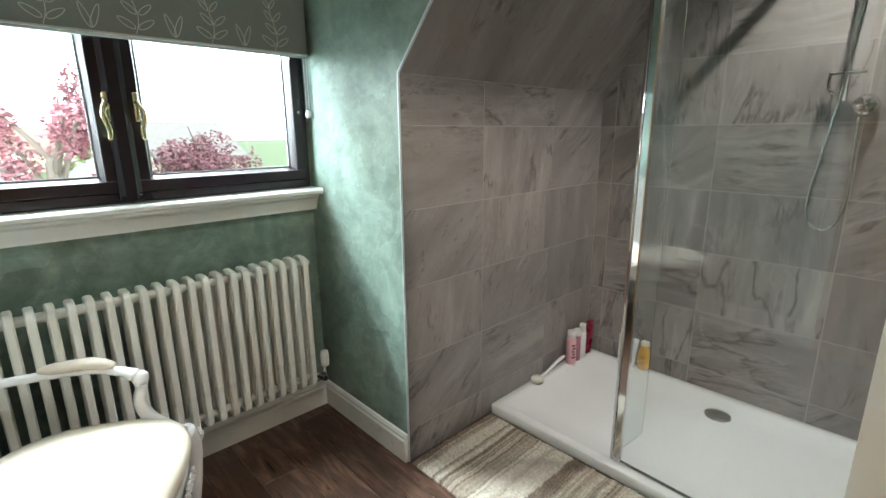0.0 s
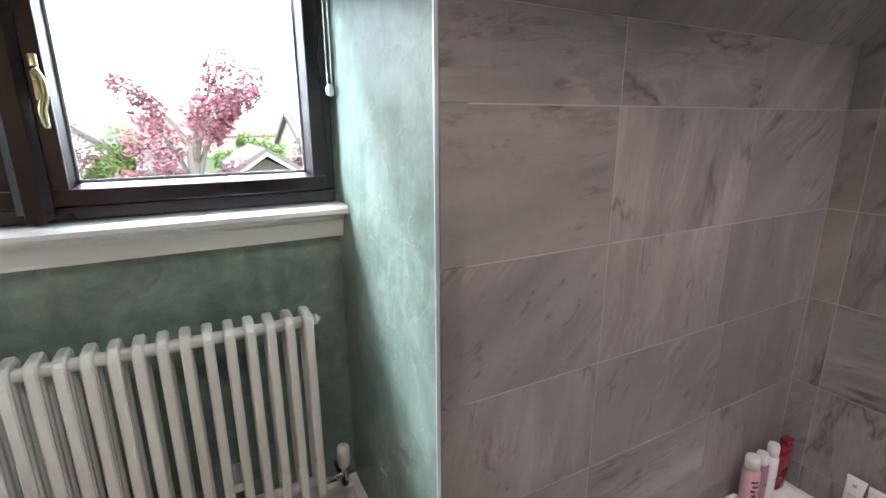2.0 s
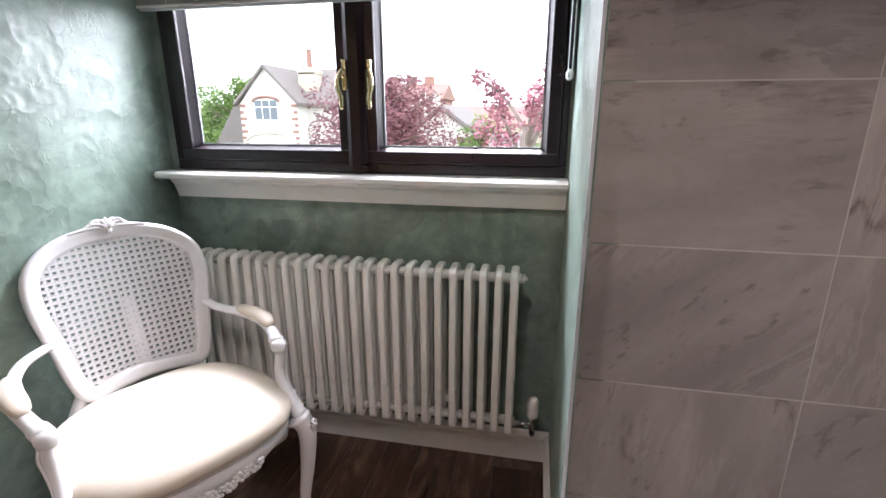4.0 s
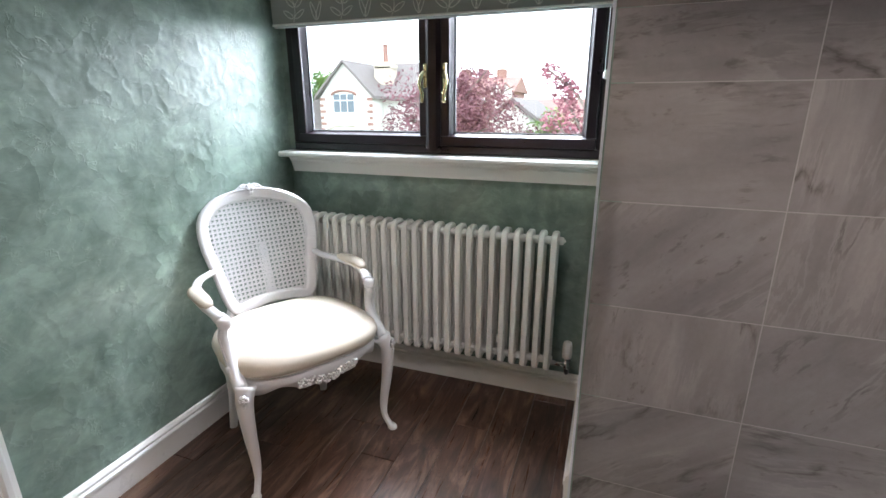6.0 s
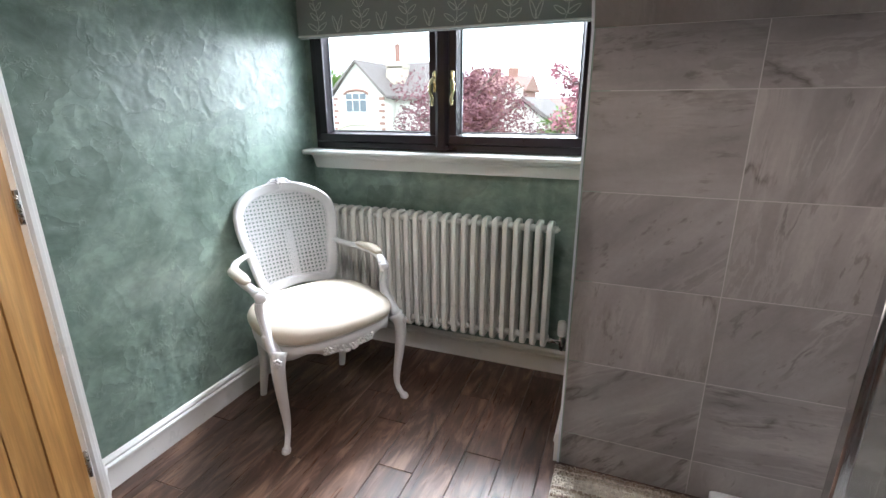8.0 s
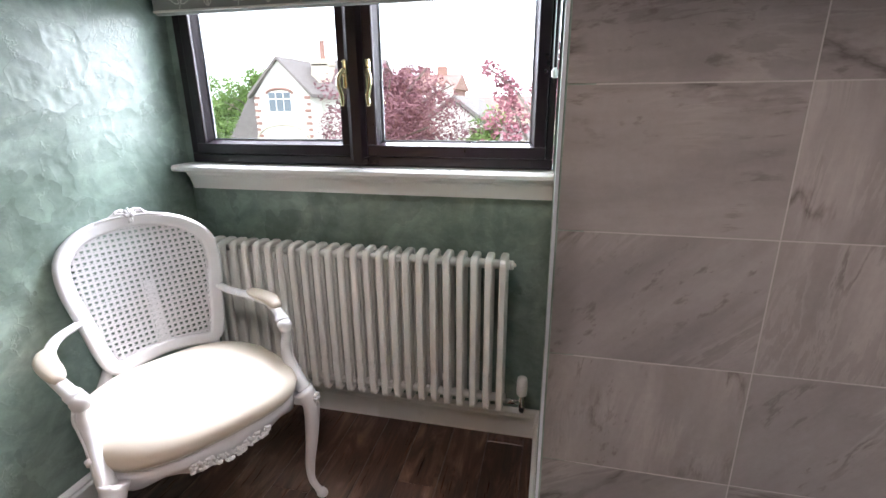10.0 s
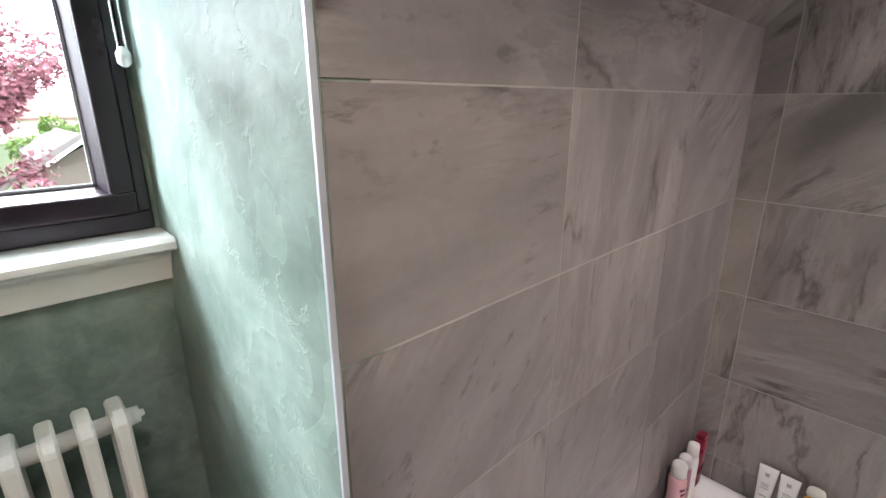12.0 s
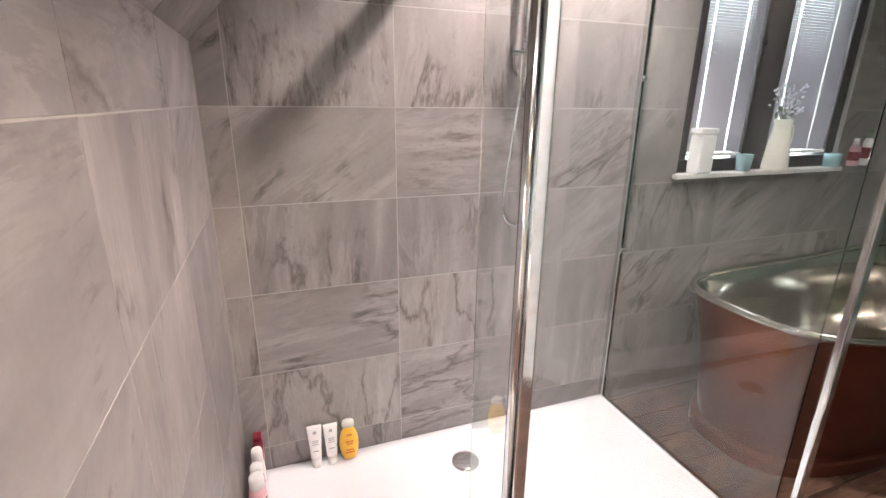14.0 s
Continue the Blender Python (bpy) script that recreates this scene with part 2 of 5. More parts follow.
M_brass = plain("polished_brass", (0.72, 0.62, 0.4), 0.2, 1.0, vary=0.1, scale=20, bumps=0.0)
M_black = plain("black_plastic", (0.015, 0.015, 0.016), 0.35)
M_chairw = plain("white_chair_paint", (0.74, 0.73, 0.74), 0.34, vary=0.05, scale=14, bumps=0.1)
M_cream = plain("cream_faux_leather", (0.6, 0.53, 0.44), 0.55, vary=0.04, scale=5, bumps=0.08)
M_piping = plain("grey_piping", (0.5, 0.47, 0.42), 0.5)
M_copper = plain("aged_copper", (0.2, 0.065, 0.04), 0.32, 0.9, vary=0.25, scale=5, bumps=0.05)
M_nickel = plain("polished_nickel", (0.66, 0.63, 0.57), 0.1, 1.0, vary=0.08, scale=6, bumps=0.12)
M_ceramic = plain("cream_enamel", (0.78, 0.76, 0.68), 0.25, vary=0.03)
M_pink = plain("pink_plastic", (0.72, 0.42, 0.46), 0.3, vary=0.04)
M_mauve = plain("mauve_plastic", (0.36, 0.16, 0.22), 0.3, vary=0.04)
M_red = plain("dark_red_plastic", (0.2, 0.008, 0.03), 0.28, vary=0.05)
M_wplas = plain("white_plastic", (0.82, 0.81, 0.8), 0.3, vary=0.02)
M_yel = plain("yellow_plastic", (0.85, 0.5, 0.05), 0.3, vary=0.04)
M_orange = plain("orange_print", (0.65, 0.2, 0.02), 0.4)
M_ink = plain("dark_print", (0.12, 0.02, 0.05), 0.4)
M_grey = plain("pale_grey_print", (0.4, 0.42, 0.46), 0.4)
M_blueg = plain("pale_blue_glassware", (0.35, 0.55, 0.6), 0.15)
M_leafm = plain("sage_leaf", (0.1, 0.16, 0.09), 0.6, vary=0.2)
M_petal = plain("white_petal", (0.75, 0.77, 0.85), 0.6, vary=0.1)
M_fabric = plain("grey_blind_fabric", (0.3, 0.31, 0.3), 0.9, vary=0.06, scale=150, bumps=0.25)
M_slat = plain("lilac_grey_slat", (0.38, 0.36, 0.4), 0.5, vary=0.05)
M_thread = plain("white_thread", (0.72, 0.72, 0.69), 0.8)
M_beads = plain("clear_beads", (0.78, 0.8, 0.8), 0.2)
M_hall = plain("cream_hall_paint", (0.6, 0.52, 0.42), 0.8)


def make_glass():
    m, t, b = nodes_of("clear_glass")
    setv(b, (0.93, 0.97, 0.96), 0.0, 0.0, IOR=1.45, Transmission_Weight=1.0)
    return m


M_glass = make_glass()


def make_wool():
    m, t, b = nodes_of("tufted_wool")
    v = mapped(t)
    sep = t.nodes.new("ShaderNodeSeparateXYZ")
    t.links.new(v, sep.inputs[0])
    wob = mathn(t, "ADD", sep.outputs[1], mathn(t, "MULTIPLY", noise_of(t, v, 6, 2), 0.035))
    band = nd(t, "TexNoise", Scale=1.0, Detail=3.0, Roughness=0.7)
    band.noise_dimensions = "1D"
    t.links.new(mathn(t, "MULTIPLY", wob, 13.0), band.inputs["W"])
    col = ramp(t, band.outputs[0], [(0.4, (0.2, 0.15, 0.11)), (0.47, (0.4, 0.34, 0.27)), (0.54, (0.6, 0.56, 0.48)), (0.8, (0.68, 0.64, 0.57))])
    col = mixc(t, 1.0, col, ramp(t, noise_of(t, v, 60, 3), [(0.3, (0.75,)), (0.7, (1.1,))]), "MULTIPLY")
    t.links.new(col, b.inputs["Base Color"])
    setv(b, rough=0.95, Sheen_Weight=0.3)
    bump(t, b, noise_of(t, v, 220, 4), 0.6, 0.004)
    return m


M_wool = make_wool()


# ---- mesh helpers ----
def mesh_of(name, bm, *mats, smooth=False):
    bmesh.ops.recalc_face_normals(bm, faces=bm.faces)
    me = bpy.data.meshes.new(name)
    bm.to_mesh(me)
    bm.free()
    for m in mats:
        me.materials.append(m)
    if smooth:
        for p in me.polygons:
            p.use_smooth = True
    return me


def part(name, bm, material, parent=None, label="", smooth=False, at=None):
    me = bm if isinstance(bm, bpy.types.Mesh) else mesh_of(name, bm, material, smooth=smooth)
    ob = new(name, me)
    if at is not None:
        ob.matrix_basis = at
    if parent is not None:
        ob.parent = parent
    return tagged(ob, label)


def thing(name, m, label, category, group=""):
    ob = new(name)
    ob.empty_display_size = 0.05
    ob.matrix_basis = m
    return tagged(ob, label, category, group)


def box(bm, x0, x1, y0, y1, z0, z1, bevel=0.0, m=None):
    r = bmesh.ops.create_cube(bm, size=1.0)
    vs = r["verts"]
    for v in vs:
        v.co = Vector((x0 + (x1 - x0) * (v.co.x + 0.5), y0 + (y1 - y0) * (v.co.y + 0.5), z0 + (z1 - z0) * (v.co.z + 0.5)))
        if m is not None:
            v.co = m @ v.co
    if bevel:
        es = list({e for v in vs for e in v.link_edges})
        bmesh.ops.bevel(bm, geom=es, offset=bevel, segments=2, affect="EDGES", profile=0.5)
    return bm


def bx(x0, x1, y0, y1, z0, z1, bevel=0.0):
    return box(bmesh.new(), x0, x1, y0, y1, z0, z1, bevel)


def tube(bm, pts, radii, sides=12, caps=True, flat=None):
    """A swept tube through pts; flat gives the ratio of the second radius."""
    pts = [Vector(p) for p in pts]
    n = len(pts)
    if isinstance(radii, (int, float)):
        radii = [radii] * n
    rings = []
    side = None
    for i, p in enumerate(pts):
        d = (pts[min(i + 1, n - 1)] - pts[max(i - 1, 0)]).normalized()
        if side is None:
            side = d.cross(Vector((0, 0, 1)))
            if side.length < 0.1:
                side = d.cross(Vector((0, 1, 0)))
        side = (side - d * side.dot(d)).normalized()
        up = side.cross(d)
        f = 1.0 if flat is None else flat
        rings.append([bm.verts.new(p + (side * math.cos(a) + up * math.sin(a) * f) * radii[i]) for a in (2 * math.pi * k / sides for k in range(sides))])
    for a, b in zip(rings, rings[1:]):
        for k in range(sides):
            bm.faces.new((a[k], a[(k + 1) % sides], b[(k + 1) % sides], b[k]))
    if caps:
        bm.faces.new(rings[0][::-1])
        bm.faces.new(rings[-1])
    return bm


def curve(ctrl, n=24):
    """Catmull-Rom points through the control points."""
    c = [Vector(p) for p in ctrl]
    c = [c[0] * 2 - c[1]] + c + [c[-1] * 2 - c[-2]]
    out = []
    segs = len(c) - 3
    for i in range(n + 1):
        u = i / n * segs
        k = min(int(u), segs - 1)
        f = u - k
        a, b, d, e = c[k:k + 4]
        out.append(0.5 * ((2 * b) + (d - a) * f + (2 * a - 5 * b + 4 * d - e) * f * f + (3 * b - a - 3 * d + e) * f ** 3))
    return out


def lathe(bm, profile, sides=24, m=None, sx=1.0, sy=1.0):
    rings = []
    for r, z in profile:
        rings.append([bm.verts.new((r * math.cos(a) * sx, r * math.sin(a) * sy, z)) for a in (2 * math.pi * k / sides for k in range(sides))])
    for a, b in zip(rings, rings[1:]):
        for k in range(sides):
            bm.faces.new((a[k], a[(k + 1) % sides], b[(k + 1) % sides], b[k]))
    if profile[0][0] > 1e-4:
        bm.faces.new(rings[0][::-1])
    if profile[-1][0] > 1e-4:
        bm.faces.new(rings[-1])
    if m is not None:
        for ring in rings:
            for v in ring:
                v.co = m @ v.co
    return bm


def prism(bm, outline, a, b, put):
    """outline: 2D points; put(u, v, w) gives the place; from w=a to w=b."""
    lo = [bm.verts.new(put(u, v, a)) for u, v in outline]
    hi = [bm.verts.new(put(u, v, b)) for u, v in outline]
    n = len(outline)
    for i in range(n):
        bm.faces.new((lo[i], lo[(i + 1) % n], hi[(i + 1) % n], hi[i]))
    bm.faces.new(lo[::-1])
    bm.faces.new(hi)
    return bm


def structure(name, bm, material, label="", smooth=False):
    return tagged(part(name, bm, material, None, label, smooth), kind="structure")


# ---- the room ----
TOP = 2.3
KNEE = 1.512
SLOPE = math.tan(radians(48))
Y_TOP = 1.35 - (TOP - KNEE) / SLOPE
U = Vector((0.804, -0.595, 0))
N = Vector((0.595, 0.804, 0))
HINGE = Vector((-0.297, 0.553, 0))


def door_plane(s, off, z):
    return HINGE + U * s + N * off + Vector((0, 0, z))


floor = structure("floor", bx(-1.5, 2.6, -2.5, 2.15, -0.12, -0.006), M_joint, "dark brown wood-look plank floor")
structure("ceiling", bx(-1.5, 2.6, -2.5, Y_TOP, TOP, TOP + 0.1), M_ceil, "plain white painted ceiling")
structure("ceiling_dormer", bx(-0.6, 1.055, Y_TOP, 2.15, TOP, TOP + 0.1), M_ceil, "plain white dormer ceiling")

wall_w = bmesh.new()
prism(wall_w, [(-0.413, 2.05), (-0.415, 0.60), (-0.60, 0.60), (-0.60, 2.15), (-0.42, 2.15)], 0, TOP, lambda u, v, w: (u, v, w))
structure("wall_west", wall_w, M_green, "green polished plaster wall")

wall_n = bmesh.new()
box(wall_n, -0.6, 1.12, 2.0, 2.15, 0, 1.085)
box(wall_n, -0.6, 1.12, 2.0, 2.15, 2.06, TOP)
box(wall_n, -0.6, -0.377, 2.0, 2.15, 1.085, 2.06)
box(wall_n, 1.047, 1.12, 2.0, 2.15, 1.085, 2.06)
structure("wall_north", wall_n, M_green, "green polished plaster window wall")

cheek = bmesh.new()
prism(cheek, [(2.0, 0), (1.352, 0), (1.352, KNEE), (Y_TOP, TOP), (2.0, TOP)], 1.055, 1.12, lambda u, v, w: (w, u, v))
structure("wall_dormer_side", cheek, M_green, "green polished plaster side of the dormer")

structure("wall_knee", bx(1.12, 2.6, 1.3508, 2.15, 0, KNEE + 0.1), M_grout, "grey tiled shower wall")
wall_e = bmesh.new()
box(wall_e, 2.4508, 2.62, -0.46, 2.0, 0, TOP)
box(wall_e, 2.4508, 2.62, -1.46, -0.46, 0, 1.07)
box(wall_e, 2.4508, 2.62, -1.46, -0.46, 2.05, TOP)
box(wall_e, 2.4508, 2.62, -2.5, -1.46, 0, TOP)
wall_e = structure("wall_east", wall_e, M_grout, "grey stone tiled wall")
structure("wall_south", bx(0.5, 2.6, -2.5, -2.4, 0, TOP), M_green, "green plaster wall")
structure("wall_bath_side", bx(0.42, 0.52, -2.4, -0.12, 0, TOP), M_green, "green plaster wall")
structure("wall_hall_end", bx(-1.5, 0.42, -1.5, -1.4, 0, TOP), M_hall, "cream hall wall")
structure("wall_hall_side", bx(-1.5, -1.4, -1.4, 0.9, 0, TOP), M_hall, "cream hall wall")
structure("wall_hall_north", bx(-1.4, -0.6, 0.7, 0.8, 0, TOP), M_hall, "cream hall wall")

OPEN = 0.86
dw = bmesh.new()
prism(dw, [(-0.19, 0), (-0.03, 0), (-0.03, -0.12), (-0.30, -0.12)], 0, TOP, lambda u, v, w: door_plane(u, v, w))
prism(dw, [(OPEN + 0.03, 0), (1.06, 0), (1.06, -0.12), (OPEN + 0.03, -0.12)], 0, TOP, lambda u, v, w: door_plane(u, v, w))
prism(dw, [(-0.03, 0), (OPEN + 0.03, 0), (OPEN + 0.03, -0.12), (-0.03, -0.12)], 2.03, TOP, lambda u, v, w: door_plane(u, v, w))
structure("wall_door", dw, M_green, "green plaster wall round the doorway")

lining = bmesh.new()
for a, b in ((-0.03, 0.0), (OPEN, OPEN + 0.03)):
    prism(lining, [(a, 0.004), (b, 0.004), (b, -0.124), (a, -0.124)], 0, 2.03, lambda u, v, w: door_plane(u, v, w))
prism(lining, [(-0.03, 0.004), (OPEN + 0.03, 0.004), (OPEN + 0.03, -0.124), (-0.03, -0.124)], 2.0, 2.03, lambda u, v, w: door_plane(u, v, w))
structure("door_lining", lining, M_paint, "white painted door lining")
strike = bmesh.new()
prism(strike, [(OPEN - 0.003, -0.03), (OPEN, -0.03), (OPEN, -0.06), (OPEN - 0.003, -0.06)], 0.93, 1.12, lambda u, v, w: door_plane(u, v, w))
tagged(part("strike_plate", strike, M_steel, None, "steel strike plate let into the white door lining"), category="door hardware", kind="structure")

for side, off in (("room", 1), ("hall", -1)):
    arch = bmesh.new()
    prof = [(0.0, 0.0), (0.0, 0.012), (0.012, 0.02), (0.03, 0.018), (0.05, 0.014), (0.062, 0.02), (0.07, 0.016), (0.07, 0.0)]
    base_off = 0.0 if off > 0 else -0.124
    for s0, d in ((-0.012, -1), (OPEN + 0.012, 1)):
        prism(arch, [(s0 + d * a, base_off + off * (0.002 + b)) for a, b in prof], 0, 2.075, lambda u, v, w: door_plane(u, v, w))
    prism(arch, [(2.012 + a, base_off + off * (0.002 + b)) for a, b in prof], -0.08, OPEN + 0.08, lambda u, v, w: door_plane(w, v, u))
    structure("door_architrave", arch, M_paint, "white moulded door architrave")

SK = [(0, 0), (0.015, 0), (0.015, 0.082), (0.019, 0.086), (0.019, 0.096), (0.012, 0.104), (0.014, 0.112), (0.007, 0.124), (0.0, 0.127)]


def skirting(p, q, inward):
    """A skirting board from p to q on the wall face; inward: the unit vector into the room."""
    p, q, i = Vector((*p, 0)), Vector((*q, 0)), Vector((*inward, 0))
    d = q - p
    bm = bmesh.new()
    prism(bm, SK, 0, 1, lambda u, v, w: p + d * w + i * (u + 0.001) + Vector((0, 0, v)))
    structure("baseboard", bm, M_paint, "white moulded skirting board")


skirting((-0.412, 1.988), (1.054, 1.988), (0, -1))
skirting((1.054, 1.972), (1.054, 1.352), (-1, 0))
skirting((-0.413, 1.97), (-0.415, 0.63), (1, 0))
skirting((0.521, -0.2), (0.521, -2.4), (1, 0))
skirting(tuple(door_plane(-0.165, 0, 0))[:2], tuple(door_plane(-0.085, 0, 0))[:2], tuple(N)[:2])
skirting(tuple(door_plane(OPEN + 0.085, 0, 0))[:2], tuple(door_plane(1.03, 0, 0))[:2], tuple(N)[:2])

trim = bmesh.new()
prism(trim, [(1.0525, 1.353), (1.0525, 1.348), (1.06, 1.348), (1.06, 1.353)], 0.0, KNEE, lambda u, v, w: (u, v, w))
c48, s48 = math.cos(radians(48)), math.sin(radians(48))
prism(trim, [(1.052, 0.003), (1.052, -0.003), (1.06, -0.003), (1.06, 0.003)], 0.0, (TOP - KNEE) / s48,
      lambda u, v, w: (u, 1.35 - c48 * w + v * s48, KNEE + s48 * w + v * c48))
structure("tile_trim", trim, M_alu, "pale metal tile edge trim")

# sloping tiled ceiling, one mesh with its grout behind
slope = bmesh.new()


def on_slope(x, d, h):
    return Vector((x, 1.35 - c48 * d - h * s48, KNEE + s48 * d - h * c48))


prism(slope, [(1.062, 0.0), (2.458, 0.0), (2.458, 1.09), (1.062, 1.09)], -0.08, -0.001, lambda u, v, w: on_slope(u, v, w))
rows = [0.0, 0.3, 0.6, 0.9, 1.08]
for r in range(4):
    xs = [1.064, 1.495, 1.995, 2.449] if r % 2 == 0 else [1.064, 1.245, 1.745, 2.245, 2.449]
    for xa, xb in zip(xs, xs[1:]):
        d0, d1 = rows[r] + 0.001, rows[r + 1] - 0.001
        prism(slope, [(xa + 0.001, d0), (xb - 0.001, d0), (xb - 0.001, d1), (xa + 0.001, d1)], -0.005, 0.0, lambda u, v, w: on_slope(u, v, w))
me = mesh_of("sloped_ceiling", slope, M_tile)
structure("ceiling_slope", me, None, "sloping ceiling of grey stone tiles")


# ---- the window ----
def bar(bm, x0, x1, y0, y1, z0, z1, b=0.004):
    return box(bm, x0, x1, y0, y1, z0, z1, b)


win = tagged(new("window_1"), "dark rosewood-effect double casement window with clear panes", "window", kind="structure")
wf = bmesh.new()
for a in ((-0.375, 1.045, 1.986, 2.07, 1.087, 1.122), (-0.375, 1.045, 1.986, 2.07, 2.02, 2.058)):
    bar(wf, *a)
for a in ((-0.375, -0.336, 1.987, 2.069, 1.122, 2.02), (1.02, 1.045, 1.987, 2.069, 1.122, 2.02)):
    bar(wf, *a)
part("window_frame", wf, M_foil, win)
mull = bmesh.new()
prism(mull, [(0.326, 2.068), (0.326, 1.971), (0.318, 1.971), (0.318, 1.966), (0.334, 1.956), (0.368, 1.956), (0.386, 1.966), (0.386, 1.971), (0.38, 1.971), (0.38, 2.068)], 1.1, 2.03, lambda u, v, w: (u, v, w))
prism(mull, [(0.318, 1.112), (0.386, 1.112), (0.386, 1.1), (0.352, 1.088), (0.318, 1.1)], 1.957, 1.971, lambda u, v, w: (u, w, v))
part("mullion", mull, M_foil, win)
SASH = ((-0.336, 0.326), (0.38, 1.02))
for k, (a, b) in enumerate(SASH):
    sb = bmesh.new()
    w = 0.04
    for q in ((a, b, 1.972, 2.031, 1.123, 1.123 + w), (a, b, 1.972, 2.031, 2.02 - w, 2.019)):
        bar(sb, *q)
    for q in ((a, a + w, 1.973, 2.03, 1.123 + w, 2.02 - w), (b - w, b, 1.973, 2.03, 1.123 + w, 2.02 - w)):
        bar(sb, *q)
    casement = part("casement", sb, M_foil, win)
    bead = bmesh.new()
    x0, x1, z0, z1 = a + w, b - w, 1.123 + w, 2.02 - w
    for (p, q, r, s) in (((x0, z0), (x1, z0), (x1 - 0.012, z0 + 0.012), (x0 + 0.012, z0 + 0.012)), ((x0, z1), (x1, z1), (x1 - 0.012, z1 - 0.012), (x0 + 0.012, z1 - 0.012)),
                         ((x0, z0), (x0, z1), (x0 + 0.012, z1 - 0.012), (x0 + 0.012, z0 + 0.012)), ((x1, z0), (x1, z1), (x1 - 0.012, z1 - 0.012), (x1 - 0.012, z0 + 0.012))):
        vs = [bead.verts.new((p[0], 1.985, p[1])), bead.verts.new((q[0], 1.985, q[1])), bead.verts.new((r[0], 2.018, r[1])), bead.verts.new((s[0], 2.018, s[1]))]
        bead.faces.new(vs)
    part("glazing_bead", bead, M_foil, casement)
    gasket = bmesh.new()
    gx0, gx1, gz0, gz1 = x0 + 0.012, x1 - 0.012, z0 + 0.012, z1 - 0.012
    for q in ((gx0, gx1, 2.016, 2.02, gz0, gz0 + 0.005), (gx0, gx1, 2.016, 2.02, gz1 - 0.005, gz1), (gx0, gx0 + 0.005, 2.016, 2.02, gz0, gz1), (gx1 - 0.005, gx1, 2.016, 2.02, gz0, gz1)):
        box(gasket, *q)
    part("gasket", gasket, M_grey, casement)
    g = part("pane", bx(x0 - 0.005, x1 + 0.005, 2.021, 2.027, z0 - 0.005, z1 + 0.005), M_glass, casement)
    g.visible_shadow = False
    hx = b - 0.006 if k == 0 else a + 0.025
    hb = bmesh.new()
    box(hb, hx - 0.008, hx + 0.008, 1.954, 1.972, 1.36, 1.455, 0.003)
    lathe(hb, [(0.0, -0.012), (0.009, -0.01), (0.011, 0), (0.009, 0.01), (0, 0.012)], 12, Matrix.Translation((hx, 1.955, 1.41)))
    sgn = -1 if k == 0 else 1
    tube(hb, curve([(hx, 1.952, 1.425), (hx + sgn * 0.012, 1.938, 1.40), (hx + sgn * 0.014, 1.932, 1.37), (hx + sgn * 0.005, 1.935, 1.335), (hx + sgn * 0.006, 1.938, 1.30)], 16),
         [0.007 + 0.002 * math.sin(i / 16 * 3.1) for i in range(17)], 10)
    part("window_handle", hb, M_brass, casement, "polished brass window handle", True)

sill = bmesh.new()
prism(sill, [(2.0, 1.0585), (1.9, 1.0585), (1.893, 1.064), (1.892, 1.076), (1.9, 1.084), (2.0, 1.0845)], -0.405, 1.053, lambda u, v, w: (w, u, v))
structure("window_sill", sill, M_paint, "white painted window sill with rounded nose")
apron = bmesh.new()
prism(apron, [(1.998, 0.985), (1.965, 0.985), (1.962, 0.995), (1.945, 1.035), (1.935, 1.045), (1.93, 1.058), (1.998, 1.058)], -0.375, 1.053, lambda u, v, w: (w, u, v))
structure("sill_apron", apron, M_paint, "white painted moulded board under the sill")


# ---- roman blind ----
blind = thing("roman_blind", pose(0.325, 1.95, 1.62), "grey roman blind with white leaf sprigs, half raised at the window", "blind")
bb = bmesh.new()
prof = [(-0.022, 0.0), (-0.03, 0.012), (-0.031, 0.2), (-0.03, 0.44), (-0.022, 0.445), (-0.018, 0.4), (-0.006, 0.01), (0.0, 0.445), (0.014, 0.44), (0.015, 0.02), (0.01, 0.006), (-0.01, -0.002)]
prism(bb, prof, -0.712, 0.712, lambda u, v, w: (w, u, v))
part("fabric_fold", bb, M_fabric, blind)
part("hem_bar", bx(-0.712, 0.712, -0.0345, -0.0315, 0.004, 0.012, 0.001), M_thread, blind, "pale stitched hem")
part("headrail", bx(-0.71, 0.71, -0.02, 0.03, 0.446, 0.475, 0.003), M_wplas, blind)


def ribbon(bm, pts, w, y=-0.0325):
    pts = [Vector(p) for p in pts]
    prev = None
    for i, p in enumerate(pts):
        d = (pts[min(i + 1, len(pts) - 1)] - pts[max(i - 1, 0)]).normalized()
        s = Vector((-d.y, d.x)) * w
        cur = [bm.verts.new((p.x + s.x, y, p.y + s.y)), bm.verts.new((p.x - s.x, y, p.y - s.y))]
        if prev:
            bm.faces.new((prev[0], prev[1], cur[1], cur[0]))
        prev = cur


def leaf_outline(c, ang, length, wide):
    out = []
    for i in range(15):
        a = i / 14 * 2 * math.pi
        u = (1 - math.cos(a)) / 2 * length
        v = math.sin(a) * wide * (1 - 0.35 * (1 - math.cos(a)) / 2)
        out.append((c[0] + u * math.cos(ang) - v * math.sin(ang), c[1] + u * math.sin(ang) + v * math.cos(ang)))
    return out


